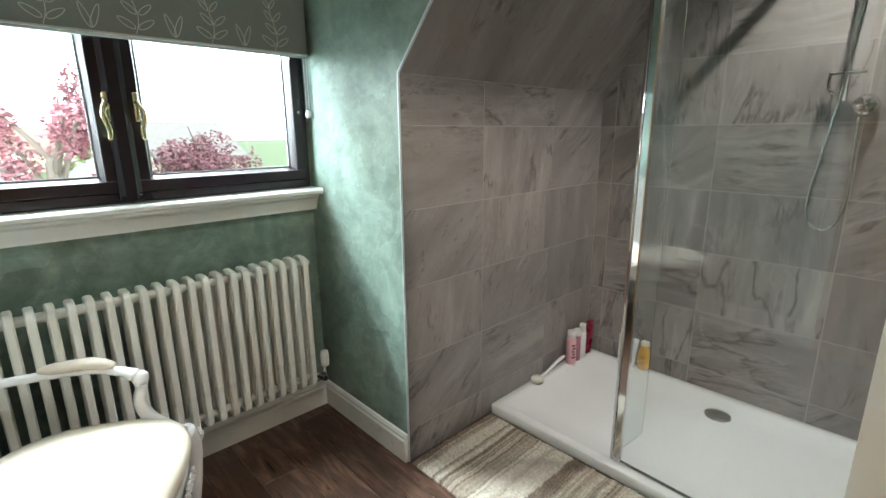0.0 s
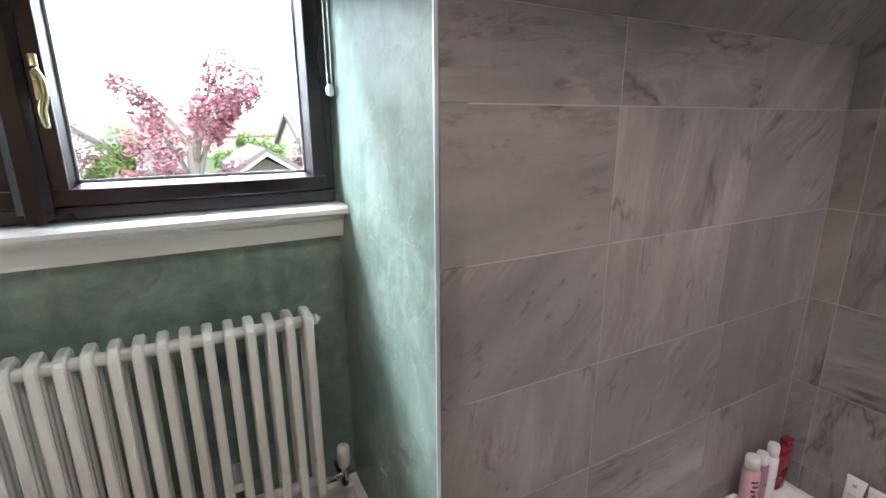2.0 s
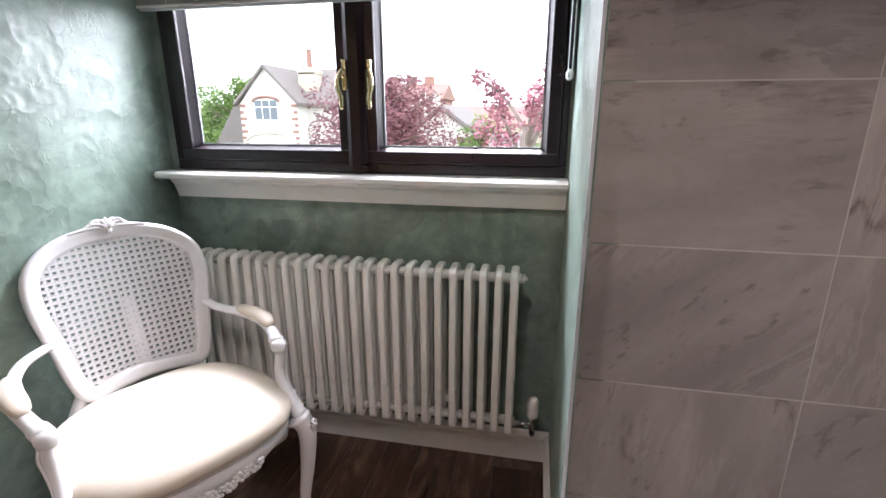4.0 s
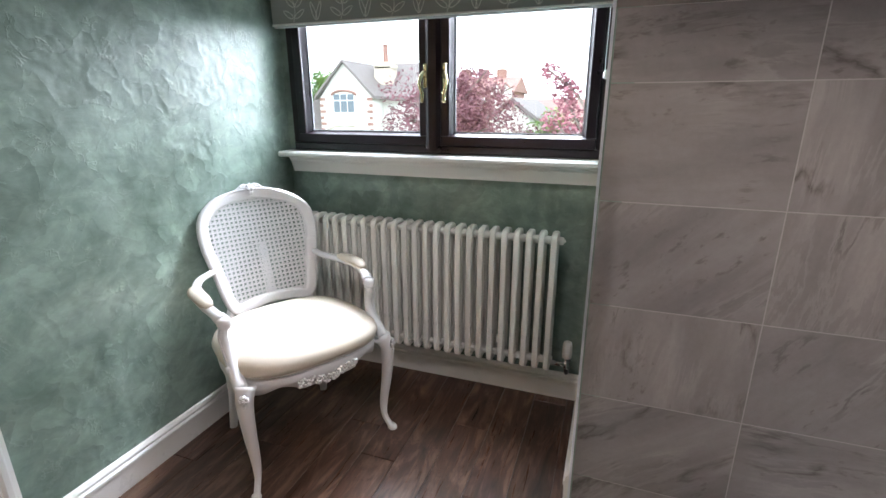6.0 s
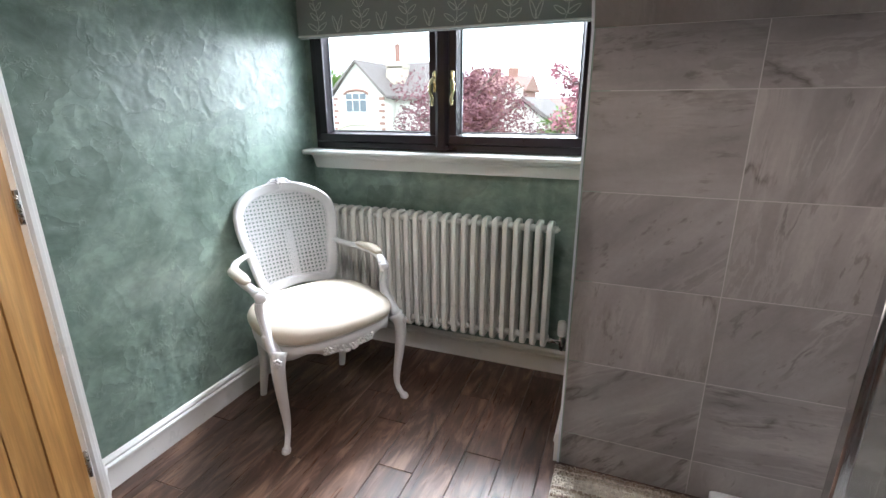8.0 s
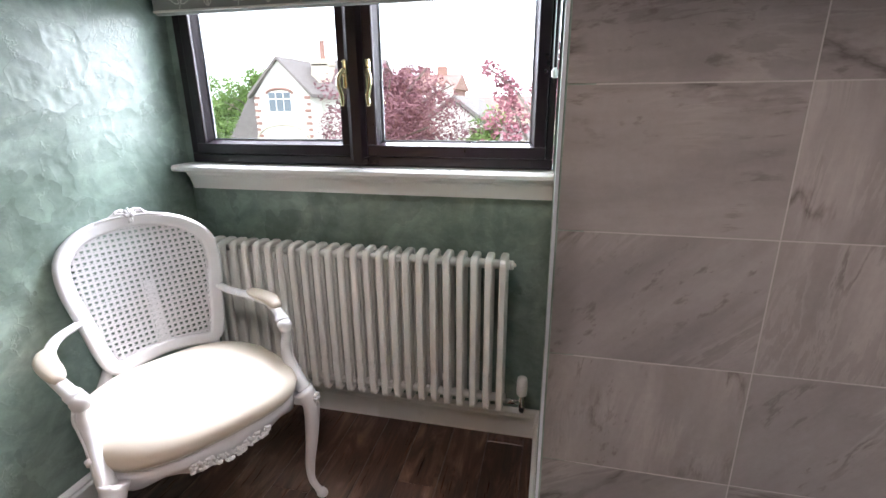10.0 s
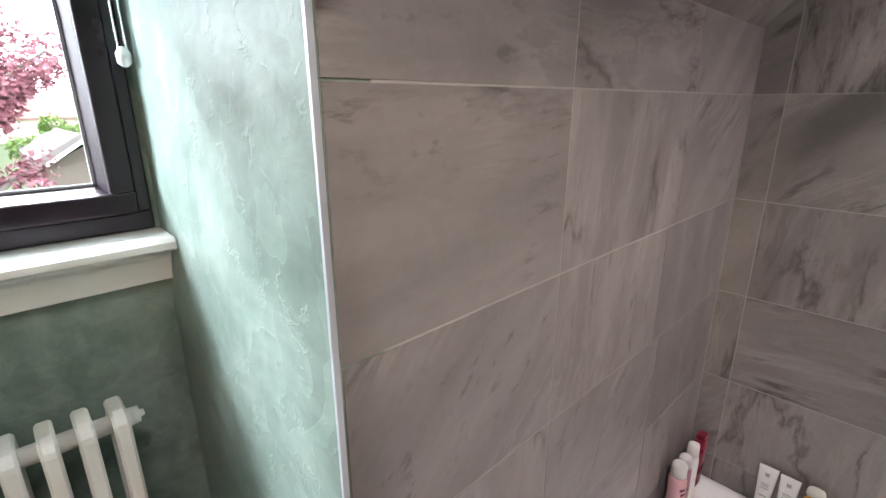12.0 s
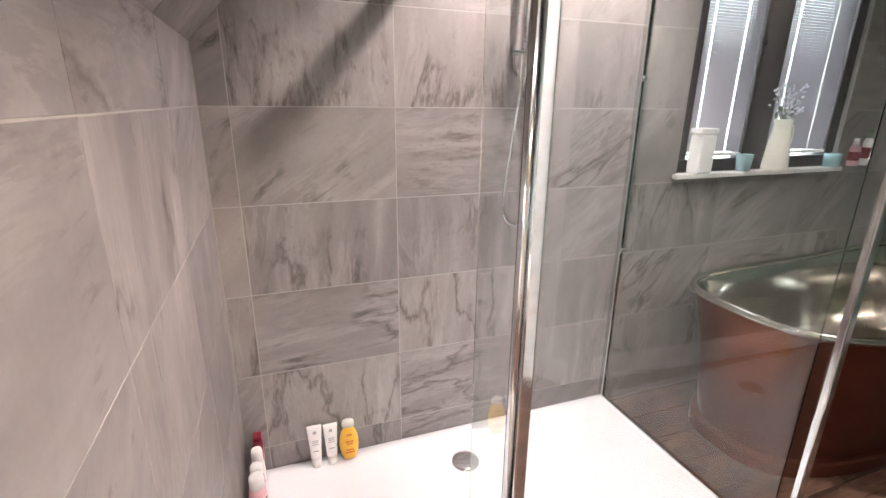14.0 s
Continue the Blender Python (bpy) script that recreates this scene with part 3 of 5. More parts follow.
sprigs = bmesh.new()
for i in range(6):
    for row in range(2):
        cx, cz = -0.6 + i * 0.235 + 0.11 * row, 0.014 + row * 0.2
        stem = [(cx + 0.012 * math.sin(k * 0.45), cz + 0.0145 * k) for k in range(12)]
        ribbon(sprigs, stem, 0.0014)
        for k in range(1, 12, 3):
            for sg in (-1, 1):
                a = math.pi / 2 + sg * (1.05 - 0.05 * k)
                st = stem[k]
                if abs(st[0] + 0.06 * math.cos(a)) < 0.7:
                    ribbon(sprigs, leaf_outline((st[0] + 0.006 * math.cos(a), st[1] + 0.006 * math.sin(a)), a, 0.058 - 0.0022 * k, 0.0115 - 0.0004 * k), 0.0014)
        for sg in (-1, 1):
            sx = cx + 0.117
            if abs(sx) < 0.68:
                ribbon(sprigs, leaf_outline((sx, cz + 0.005), math.pi / 2 + sg * 0.35, 0.075, 0.01), 0.0014)
tagged(part("leaf_embroidery", sprigs, M_thread, blind, "white leaf sprigs"), kind="stuff")
chain = thing("blind_chain", pose(1.036, 1.945, 1.4), "clear beaded blind cord hanging by the window", "blind cord")
cb = bmesh.new()
for xo in (-0.006, 0.006):
    tube(cb, [(xo, 0, 0.0), (xo, 0, 0.3)], 0.0011, 6)
for i in range(52):
    for xo in (-0.006, 0.006):
        bmesh.ops.create_icosphere(cb, subdivisions=1, radius=0.0022, matrix=Matrix.Translation((xo, 0, 0.006 * i)))
part("bead_cord", cb, M_beads, chain)
cc = bmesh.new()
lathe(cc, [(0.004, -0.02), (0.011, -0.014), (0.012, 0.002), (0.006, 0.012), (0.002, 0.013)], 14)
part("cord_clip", cc, M_beads, chain, smooth=True)

# ---- radiator ----
rad = thing("radiator", pose(0.905, 1.868, 0.21), "cream-white enamelled column radiator on the wall under the sill", "radiator")
PITCH, SECT, RH, RD = 0.0492, 24, 0.6, 0.05
sec = bmesh.new()
loops = []
for hw, grow in ((0.008, 0.0), (0.0125, 0.0045), (0.0125, 0.0155), (0.008, 0.02), (-0.008, 0.02), (-0.0125, 0.0155), (-0.0125, 0.0045), (-0.008, 0.0)):
    ring_ = []
    r0 = 0.008 + grow
    for cy, cz, a0 in ((-RD + 0.028, 0.028, math.pi), (RD - 0.028, 0.028, 1.5 * math.pi), (RD - 0.028, RH - 0.028, 0), (-RD + 0.028, RH - 0.028, 0.5 * math.pi)):
        for k in range(5):
            a = a0 + k / 4 * math.pi / 2
            ring_.append(sec.verts.new((hw, cy + r0 * math.cos(a), cz + r0 * math.sin(a))))
    loops.append(ring_)
for p_, q_ in zip(loops, loops[1:] + loops[:1]):
    for k in range(20):
        sec.faces.new((p_[k], p_[(k + 1) % 20], q_[(k + 1) % 20], q_[k]))
box(sec, -0.0105, 0.0105, -0.0095, 0.0095, 0.014, RH - 0.014, 0.004)
sec_me = mesh_of("column", sec, M_rad)
for i in range(SECT):
    part("column", sec_me, None, rad, at=pose(-PITCH * i, 0, 0))
for z in (0.035, RH - 0.035):
    hb = bmesh.new()
    tube(hb, [(0.02, 0, z), (-PITCH * (SECT - 1) - 0.02, 0, z)], 0.0165, 14)
    part("header_tube", hb, M_rad, rad, smooth=True)
cap = bmesh.new()
lathe(cap, [(0.0165, 0), (0.015, 0.012), (0.007, 0.014), (0.006, 0.02), (0.0, 0.021)], 16, Matrix.Translation((0.02, 0, RH - 0.035)) @ Euler((0, radians(90), 0)).to_matrix().to_4x4())
part("bleed_plug", cap, M_rad, rad, smooth=True)
for x in (-0.221, -0.91):
    part("wall_bracket", bx(x - 0.012, x + 0.012, 0.03, 0.13, 0.06, 0.09, 0.003), M_rad, rad)
valve = thing("radiator_valve", pose(0.985, 1.868, 0.235), "white thermostatic valve head on a chrome radiator valve", "radiator valve")
vb = bmesh.new()
lathe(vb, [(0.012, 0.03), (0.019, 0.036), (0.0205, 0.06), (0.02, 0.09), (0.017, 0.104), (0.012, 0.108), (0.0, 0.109)], 20)
part("valve_head", vb, M_wplas, valve, smooth=True)
vb = bmesh.new()
lathe(vb, [(0.01, -0.02), (0.012, -0.015), (0.012, 0.012), (0.009, 0.018), (0.011, 0.03), (0.0, 0.031)], 16)
tube(vb, [(-0.062, 0, 0.0), (0.0, 0, 0.0)], 0.011, 12)
part("valve_body", vb, M_chrome, valve, smooth=True)
vb = bmesh.new()
tube(vb, curve([(0, 0, -0.018), (0.001, 0.0, -0.035), (0.003, 0.03, -0.05), (0.003, 0.13, -0.052)], 10), 0.009, 10)
part("supply_pipe", vb, M_black, valve, smooth=True)

# ---- french armchair ----
chair = thing("armchair", pose(-0.01, 1.385, 0, 0, 0, -118.8), "white-painted french armchair with cane back and cream seat, carved frame", "chair")


def mirrored(name, make, mat, label=""):
    for sg in (-1, 1):
        part(name, make(sg), mat, chair, label, True)


def front_leg(sg):
    bm = bmesh.new()
    pts = curve([(sg * 0.262, 0.212, 0.425), (sg * 0.277, 0.228, 0.37), (sg * 0.272, 0.222, 0.25), (sg * 0.262, 0.21, 0.14), (sg * 0.262, 0.208, 0.07), (sg * 0.275, 0.222, 0.025), (sg * 0.284, 0.232, 0.008)], 22)
    rad_ = [0.034 - 0.0225 * min(1, i / 15) ** 0.8 + (0.006 if i > 19 else 0) for i in range(23)]
    tube(bm, pts, rad_, 10)
    for k in (-1, 1):
        tube(bm, [p + Vector((sg * 0.7, 0.7, 0)) * (r * 0.86) + Vector((-0.7, sg * 0.7, 0)) * 0.005 * k for p, r in list(zip(pts, rad_))[2:20]], 0.0022, 5)
    lathe(bm, [(0.015, 0.0), (0.018, 0.004), (0.016, 0.014), (0.01, 0.02)], 12, Matrix.Translation((sg * 0.285, 0.233, 0)))
    return bm


def rear_leg(sg):
    bm = bmesh.new()
    pts = curve([(sg * 0.2, -0.19, 0.43), (sg * 0.2, -0.18, 0.29), (sg * 0.2, -0.185, 0.16), (sg * 0.205, -0.21, 0.05), (sg * 0.207, -0.222, 0.0)], 14)
    return tube(bm, pts, [0.023 - 0.008 * i / 14 for i in range(15)], 10)


mirrored("leg", front_leg, M_chairw)
mirrored("leg", rear_leg, M_chairw)


def knee(sg):
    bm = bmesh.new()
    c = Vector((sg * 0.275, 0.234, 0.402))
    n = Vector((sg * 0.55, 0.83, 0))
    side = Vector((0.83, -sg * 0.55, 0))
    for i in range(7):
        a = i / 7 * 2 * math.pi
        p = c + n * 0.02 + side * 0.011 * math.cos(a) + Vector((0, 0, 0.012 * math.sin(a)))
        bmesh.ops.create_icosphere(bm, subdivisions=1, radius=0.008, matrix=Matrix.Translation(p))
    bmesh.ops.create_icosphere(bm, subdivisions=1, radius=0.009, matrix=Matrix.Translation(c + n * 0.024))
    for i in range(4):
        bmesh.ops.create_icosphere(bm, subdivisions=1, radius=0.007 - 0.001 * i, matrix=Matrix.Translation(c + n * (0.018 - 0.003 * i) + Vector((0, 0, -0.025 - 0.013 * i))))
    return bm


mirrored("knee_carving", knee, M_chairw)

# seat outline, local: bowed front, narrower back
def seat_ring(grow, z, n=48):
    out = []
    for i in range(n):
        a = 2 * math.pi * i / n
        c, s = math.cos(a), math.sin(a)
        wide = 0.262 if s > 0 else 0.262 - 0.05 * abs(s) ** 1.3
        x = math.copysign(abs(c) ** 0.55, c) * (wide + grow) * (1 + 0.03 * max(0, s))
        y = math.copysign(abs(s) ** 0.62, s) * (0.225 + grow) + 0.008 + (0.022 * math.cos(x / 0.3 * math.pi / 2) if s > 0 else 0)
        out.append(Vector((x, y, z)))
    return out


def loft(bm, rings, cap_top=True, cap_bottom=False):
    vs = [[bm.verts.new(p) for p in r] for r in rings]
    n = len(vs[0])
    for a, b in zip(vs, vs[1:]):
        for k in range(n):
            bm.faces.new((a[k], a[(k + 1) % n], b[(k + 1) % n], b[k]))
    if cap_top:
        bm.faces.new(vs[-1])
    if cap_bottom:
        bm.faces.new(vs[0][::-1])
    return bm


rail = bmesh.new()
low = []
for p in seat_ring(0.006, 0.375):
    q = p.copy()
    if p.y > 0.15:
        q.z = 0.382 - 0.026 * math.exp(-(p.x / 0.07) ** 2) + 0.012 * math.cos(p.x * 40)
    low.append(q)
inner_low = [Vector((p.x * 0.86, p.y * 0.86, p.z + 0.004)) for p in low]
loft(rail, [inner_low, low, seat_ring(0.01, 0.405), seat_ring(0.012, 0.425), seat_ring(0.006, 0.435), seat_ring(-0.03, 0.435)], False)
part("seat_frame", rail, M_chairw, chair, smooth=True)
carv = bmesh.new()
rr = random.Random(5)
for i in range(46):
    x = -0.11 + 0.22 * i / 45
    y = 0.233 + 0.022 * math.cos(x / 0.3 * math.pi / 2) + 0.022
    for k in range(2):
        z = 0.395 + 0.012 * math.sin(i * 0.9 + k * 2.2) - 0.016 * math.exp(-(x / 0.05) ** 2)
        bmesh.ops.create_icosphere(carv, subdivisions=1, radius=rr.uniform(0.004, 0.0075), matrix=Matrix.Translation((x, y - 0.004, z)))
part("apron_carving", carv, M_chairw, chair, "carved leaf and flower motif", True)

seat = bmesh.new()
rings = []
for f, z in ((0.002, 0.432), (0.018, 0.444), (0.022, 0.46), (0.014, 0.48), (-0.012, 0.5), (-0.06, 0.517), (-0.12, 0.527), (-0.185, 0.531)):
    rings.append(seat_ring(f, z))
loft(seat, rings)
part("seat", seat, M_cream, chair, "domed cream padded seat", True)
pipe_pts = seat_ring(0.014, 0.439)
pb = tube(bmesh.new(), pipe_pts + [pipe_pts[0]], 0.0035, 6, caps=False)
part("piping", pb, M_piping, chair, smooth=True)

# the back, leaning; in its own plane (x, h) with h up the lean
LEAN_A = radians(17)


def back_at(x, h, d):
    """x across, h up the back from the seat, d forward of its middle; the back is gently bowed."""
    bow = 0.045 * (x / 0.25) ** 2
    x -= 0.03
    return Vector((x, -0.235 - h * math.sin(LEAN_A) + (d + bow) * math.cos(LEAN_A), 0.44 + h * math.cos(LEAN_A) + (d + bow) * math.sin(LEAN_A) * 0.5))


def back_outline(n=64, grow=0.0):
    ctrl = [(0.0, 0.075), (0.09, 0.068), (0.17, 0.06), (0.2, 0.11), (0.222, 0.22), (0.247, 0.34), (0.236, 0.43), (0.17, 0.486), (0.09, 0.51), (0.0, 0.52)]
    right = [Vector((x * 0.885, h, 0)) for x, h in ctrl]
    pts = right + [Vector((-p.x, p.y, 0)) for p in right[-2:0:-1]]
    out = []
    m = len(pts)
    for i in range(n):
        u = i / n * m
        k = int(u)
        f = u - k
        a, b, d, e = (pts[(k + j) % m] for j in (-1, 0, 1, 2))
        p = 0.5 * ((2 * b) + (d - a) * f + (2 * a - 5 * b + 4 * d - e) * f * f + (3 * b - a - 3 * d + e) * f ** 3)
        c = Vector((0, 0.3, 0))
        out.append(c + (p - c) * (1 + grow))
    return out


outl = back_outline()
bf = bmesh.new()
nO = len(outl)
sec2 = [(-0.024, -0.008), (-0.02, 0.006), (-0.012, 0.012), (0.0, 0.008), (0.010, 0.014), (0.021, 0.008), (0.024, -0.006), (0.018, -0.016), (-0.018, -0.016)]
ringv = []
for i, p in enumerate(outl):
    t_ = (outl[(i + 1) % nO] - outl[i - 1]).normalized()
    nrm = Vector((t_.y, -t_.x, 0))
    ringv.append([bf.verts.new(back_at(p.x + nrm.x * a, p.y + nrm.y * a, b)) for a, b in sec2])
for i in range(nO):
    a, b = ringv[i], ringv[(i + 1) % nO]
    for k in range(len(sec2)):
        bf.faces.new((a[k], a[(k + 1) % len(sec2)], b[(k + 1) % len(sec2)], b[k]))
part("back_frame", bf, M_chairw, chair, smooth=True)
cr = bmesh.new()
for sg in (-1, 1):
    for k, (ln, rise, thick) in enumerate(((0.095, 0.004, 0.0065), (0.06, 0.016, 0.007), (0.034, 0.026, 0.006))):
        pts = [back_at(sg * (0.008 + ln * u / 10), 0.532 + rise * math.sin(math.pi * (0.15 + 0.85 * u / 10)) - 0.006 * (u / 10) ** 2, 0.012 - 0.004 * u / 10) for u in range(11)]
        tube(cr, pts, [thick * (0.45 + math.sin(math.pi * min(1, 0.12 + 0.88 * u / 10)) * 0.75) for u in range(11)], 8, flat=0.7)
    curl = [back_at(sg * (0.03 + 0.011 * math.cos(a_)), 0.545 + 0.011 * math.sin(a_), 0.015) for a_ in (k * 0.5 for k in range(11))]
    tube(cr, curl, [0.0045 * (1 - k / 16) for k in range(11)], 6)
for k in range(5):
    a = math.radians(90 + (k - 2) * 34)
    tube(cr, [back_at(0.02 * math.cos(a) * u / 5, 0.532 + 0.032 * math.sin(a) * u / 5, 0.016) for u in range(6)], [0.003, 0.006, 0.0075, 0.007, 0.005, 0.002], 8)
lobes = [back_at(0.012 * u / 5 - 0.006, 0.528 - 0.016 * abs(math.sin(u)), 0.016) for u in range(6)]
tube(cr, lobes, 0.004, 6)
part("crest_carving", cr, M_chairw, chair, "carved rose crest", True)

# cane: strands clipped to the outline
inner = back_outline(96, -0.045)


def span(fixed, vertical):
    """Where a line crosses the outline."""
    hits = []
    for i in range(len(inner)):
        p, q = inner[i - 1], inner[i]
        a, b = (p.x, q.x) if vertical else (p.y, q.y)
        if (a - fixed) * (b - fixed) < 0:
            f = (fixed - a) / (b - a)
            hits.append((p.y + f * (q.y - p.y)) if vertical else (p.x + f * (q.x - p.x)))
    return (min(hits), max(hits)) if len(hits) > 1 else None


def strand(bm, pts, w, d):
    prev = None
    for i, (x, h) in enumerate(pts):
        a, b = pts[max(i - 1, 0)], pts[min(i + 1, len(pts) - 1)]
        t2 = Vector((b[0] - a[0], b[1] - a[1])).normalized()
        s2 = Vector((-t2.y, t2.x)) * w
        cur = [bm.verts.new(back_at(x + s2.x, h + s2.y, d)), bm.verts.new(back_at(x - s2.x, h - s2.y, d)),
               bm.verts.new(back_at(x - s2.x, h - s2.y, d - 0.0016)), bm.verts.new(back_at(x + s2.x, h + s2.y, d - 0.0016))]
        if prev:
            for k in range(4):
                bm.faces.new((prev[k], prev[(k + 1) % 4], cur[(k + 1) % 4], cur[k]))
        prev = cur


cane = bmesh.new()
STEP = 0.0182
for i in range(-14, 15):
    s_ = span(i * STEP + 0.0007, True)
    if s_:
        strand(cane, [(i * STEP, s_[0] + (s_[1] - s_[0]) * k / 5) for k in range(6)], 0.0035, 0.0)
for i in range(26):
    h = 0.07 + i * STEP
    s_ = span(h + 0.0003, False)
    if s_:
        strand(cane, [(s_[0] + (s_[1] - s_[0]) * k / 10, h) for k in range(11)], 0.0035, 0.0018)


def inside(x, h):
    s_ = span(h + 0.0001, False)
    return bool(s_) and s_[0] < x < s_[1]


for sg in (-1, 1):
    for i in range(-46, 60):
        run = []
        for k in range(0, 60):
            h = 0.06 + k * 0.0082
            x = sg * (h - 0.06) + i * STEP * sg + STEP / 2 * sg - 0.05 * sg
            if inside(x, h):
                run.append((x, h))
        if len(run) > 1:
            strand(cane, [run[0], *run[4:-1:6], run[-1]] if len(run) > 8 else [run[0], run[-1]], 0.0013, 0.0036)
part("cane_panel", cane, M_chairw, chair, "white painted woven cane")
stripe = bmesh.new()
for i in range(7):
    top = 0.33 if i in (0, 6) else 0.3
    strand(stripe, [(-0.012 + 0.004 * i, 0.075 + (top - 0.075) * k / 3) for k in range(4)], 0.0013, 0.0046)
for i in range(13):
    strand(stripe, [(-0.013, 0.085 + 0.018 * i), (0.013, 0.085 + 0.018 * i)], 0.002, 0.0052)
part("back_splat", stripe, M_chairw, chair, "close-woven cane stripe")


def stile(sg):
    bm = bmesh.new()
    tube(bm, [(sg * 0.175, -0.2, 0.425), (sg * 0.173, -0.232, 0.45), back_at(sg * 0.17, 0.075, -0.01)], [0.02, 0.018, 0.015], 8)
    return bm


mirrored("stile", stile, M_chairw)


def arm(sg):
    bm = bmesh.new()
    a0 = back_at(sg * 0.212, 0.235, 0.0)
    pts = curve([a0, (sg * 0.252, -0.215, 0.662), (sg * 0.288, -0.12, 0.654), (sg * 0.3, -0.02, 0.652), (sg * 0.29, 0.06, 0.642), (sg * 0.276, 0.112, 0.626)], 26)
    tube(bm, pts, [0.015 + 0.004 * (i / 26) + (0.004 if i > 23 else 0) for i in range(27)], 10, flat=0.75)
    lathe(bm, [(0.0, -0.022), (0.018, -0.02), (0.023, -0.005), (0.022, 0.008), (0.014, 0.016), (0, 0.018)], 12, Matrix.Translation((sg * 0.275, 0.118, 0.621)))
    return bm


def arm_post(sg):
    bm = bmesh.new()
    pts = curve([(sg * 0.275, 0.118, 0.616), (sg * 0.282, 0.112, 0.58), (sg * 0.277, 0.104, 0.54), (sg * 0.273, 0.122, 0.495), (sg * 0.274, 0.165, 0.45), (sg * 0.274, 0.208, 0.415)], 22)
    tube(bm, pts, [0.015 + 0.008 * (i / 22) ** 1.5 for i in range(23)], 10)
    for k in (-1, 1):
        tube(bm, [p + Vector((sg * 0.012 + 0.004 * k, 0.011 + 0.004 * (i / 22), 0)) for i, p in enumerate(pts[2:20])], 0.0025, 5)
    lathe(bm, [(0.0, -0.012), (0.012, -0.008), (0.013, 0.006), (0.0, 0.012)], 12, Matrix.Translation((sg * 0.287, 0.148, 0.468)) @ Euler((radians(60), 0, 0)).to_matrix().to_4x4())
    return bm


def arm_pad(sg):
    bm = bmesh.new()
    pts = curve([(sg * 0.288, -0.135, 0.67), (sg * 0.299, -0.075, 0.668), (sg * 0.3, -0.01, 0.67), (sg * 0.294, 0.052, 0.658)], 12)
    return tube(bm, pts, [0.012, 0.02, 0.024, 0.026, 0.027, 0.027, 0.027, 0.027, 0.027, 0.026, 0.024, 0.02, 0.012], 12, flat=0.6)


mirrored("arm", arm, M_chairw)
mirrored("arm_post", arm_post, M_chairw)
mirrored("arm_pad", arm_pad, M_cream, "cream padded arm rest")

# ---- shower ----
tray = thing("shower_tray", pose(0, 0, 0), "white acrylic shower tray with raised rim and round waste", "shower tray")
tb = bmesh.new()
X0, X1, Y0, Y1 = 1.56, 2.447, -0.222, 1.346


def rect_ring(ins, z, r):
    out = []
    x0, x1, y0, y1 = X0 + ins, X1 - ins, Y0 + ins, Y1 - ins
    for cx, cy, a0 in ((x1 - r, y1 - r, 0), (x0 + r, y1 - r, 1), (x0 + r, y0 + r, 2), (x1 - r, y0 + r, 3)):
        for k in range(6):
            a = (a0 + k / 5) * math.pi / 2
            out.append(Vector((cx + r * math.cos(a), cy + r * math.sin(a), z)))
    return out


loft(tb, [rect_ring(0.002, 0.0, 0.01), rect_ring(0.0, 0.042, 0.012), rect_ring(0.004, 0.047, 0.014), rect_ring(0.04, 0.047, 0.03), rect_ring(0.05, 0.044, 0.035), rect_ring(0.075, 0.03, 0.05), rect_ring(0.2, 0.026, 0.1)])
part("tray_body", tb, M_acryl, tray, smooth=True)
waste = bmesh.new()
lathe(waste, [(0.056, 0.0), (0.056, 0.004), (0.05, 0.009), (0.02, 0.012), (0.0, 0.0125)], 32, Matrix.Translation((2.262, 0.562, 0.028)))
part("waste_cover", waste, M_chrome, tray, "round chrome waste cover", True)

screen = thing("shower_screen", pose(0, 0, 0), "clear glass shower screen with chrome corner posts", "shower screen")
GX = 1.607
LEAN = pose(GX, 0.726, 0, 0, 0, -2.0) @ pose(-GX, -0.726, 0)
g = part("front_glass", bx(GX - 0.004, GX + 0.004, -0.19, 0.715, 0.055, 1.98, 0.001), M_glass, screen, "clear glass panel", at=LEAN)
g.visible_shadow = False
g = part("end_glass", bx(GX + 0.02, 2.42, -0.204, -0.196, 0.055, 1.98, 0.001), M_glass, screen, "clear glass panel")
g.visible_shadow = False
post = bmesh.new()
box(post, GX - 0.014, GX + 0.014, 0.712, 0.742, 0.047, 1.99, 0.004)
part("corner_post", post, M_chrome, screen, "chrome edge post")
hp = bmesh.new()
tube(hp, [(GX, 0.75, 0.05), (GX, 0.75, 1.98)], 0.009, 14)
part("hinge_tube", hp, M_chrome, screen, "chrome hinge tube", True)
dm = Matrix.Translation((GX, 0.752, 0)) @ Matrix.Rotation(radians(-5), 4, "Z")
fl = bmesh.new()
box(fl, 0.012, 0.23, -0.003, 0.003, 0.062, 1.96, 0.001, m=dm)
g = part("flipper_glass", fl, M_glass, screen, "narrow hinged glass panel")
g.visible_shadow = False
part("bottom_rail", bx(GX - 0.01, GX + 0.01, -0.19, 0.712, 0.047, 0.057, 0.002), M_chrome, screen, at=LEAN)
part("bottom_rail", bx(GX + 0.015, 2.43, -0.21, -0.19, 0.047, 0.057, 0.002), M_chrome, screen)
part("wall_channel", bx(2.424, 2.449, -0.213, -0.187, 0.047, 1.99, 0.003), M_chrome, screen)
part("rear_post", bx(GX - 0.013, GX + 0.013, -0.215, -0.189, 0.047, 1.99, 0.004), M_chrome, screen, at=LEAN)
for z in (0.77, 1.45):
    kn = bmesh.new()
    lathe(kn, [(0.012, 0), (0.012, 0.012), (0.008, 0.018), (0, 0.019)], 14, Matrix.Translation((2.41, -0.19, z)) @ Euler((radians(-90), 0, 0)).to_matrix().to_4x4())
    part("clamp_knob", kn, M_chrome, screen, smooth=True)

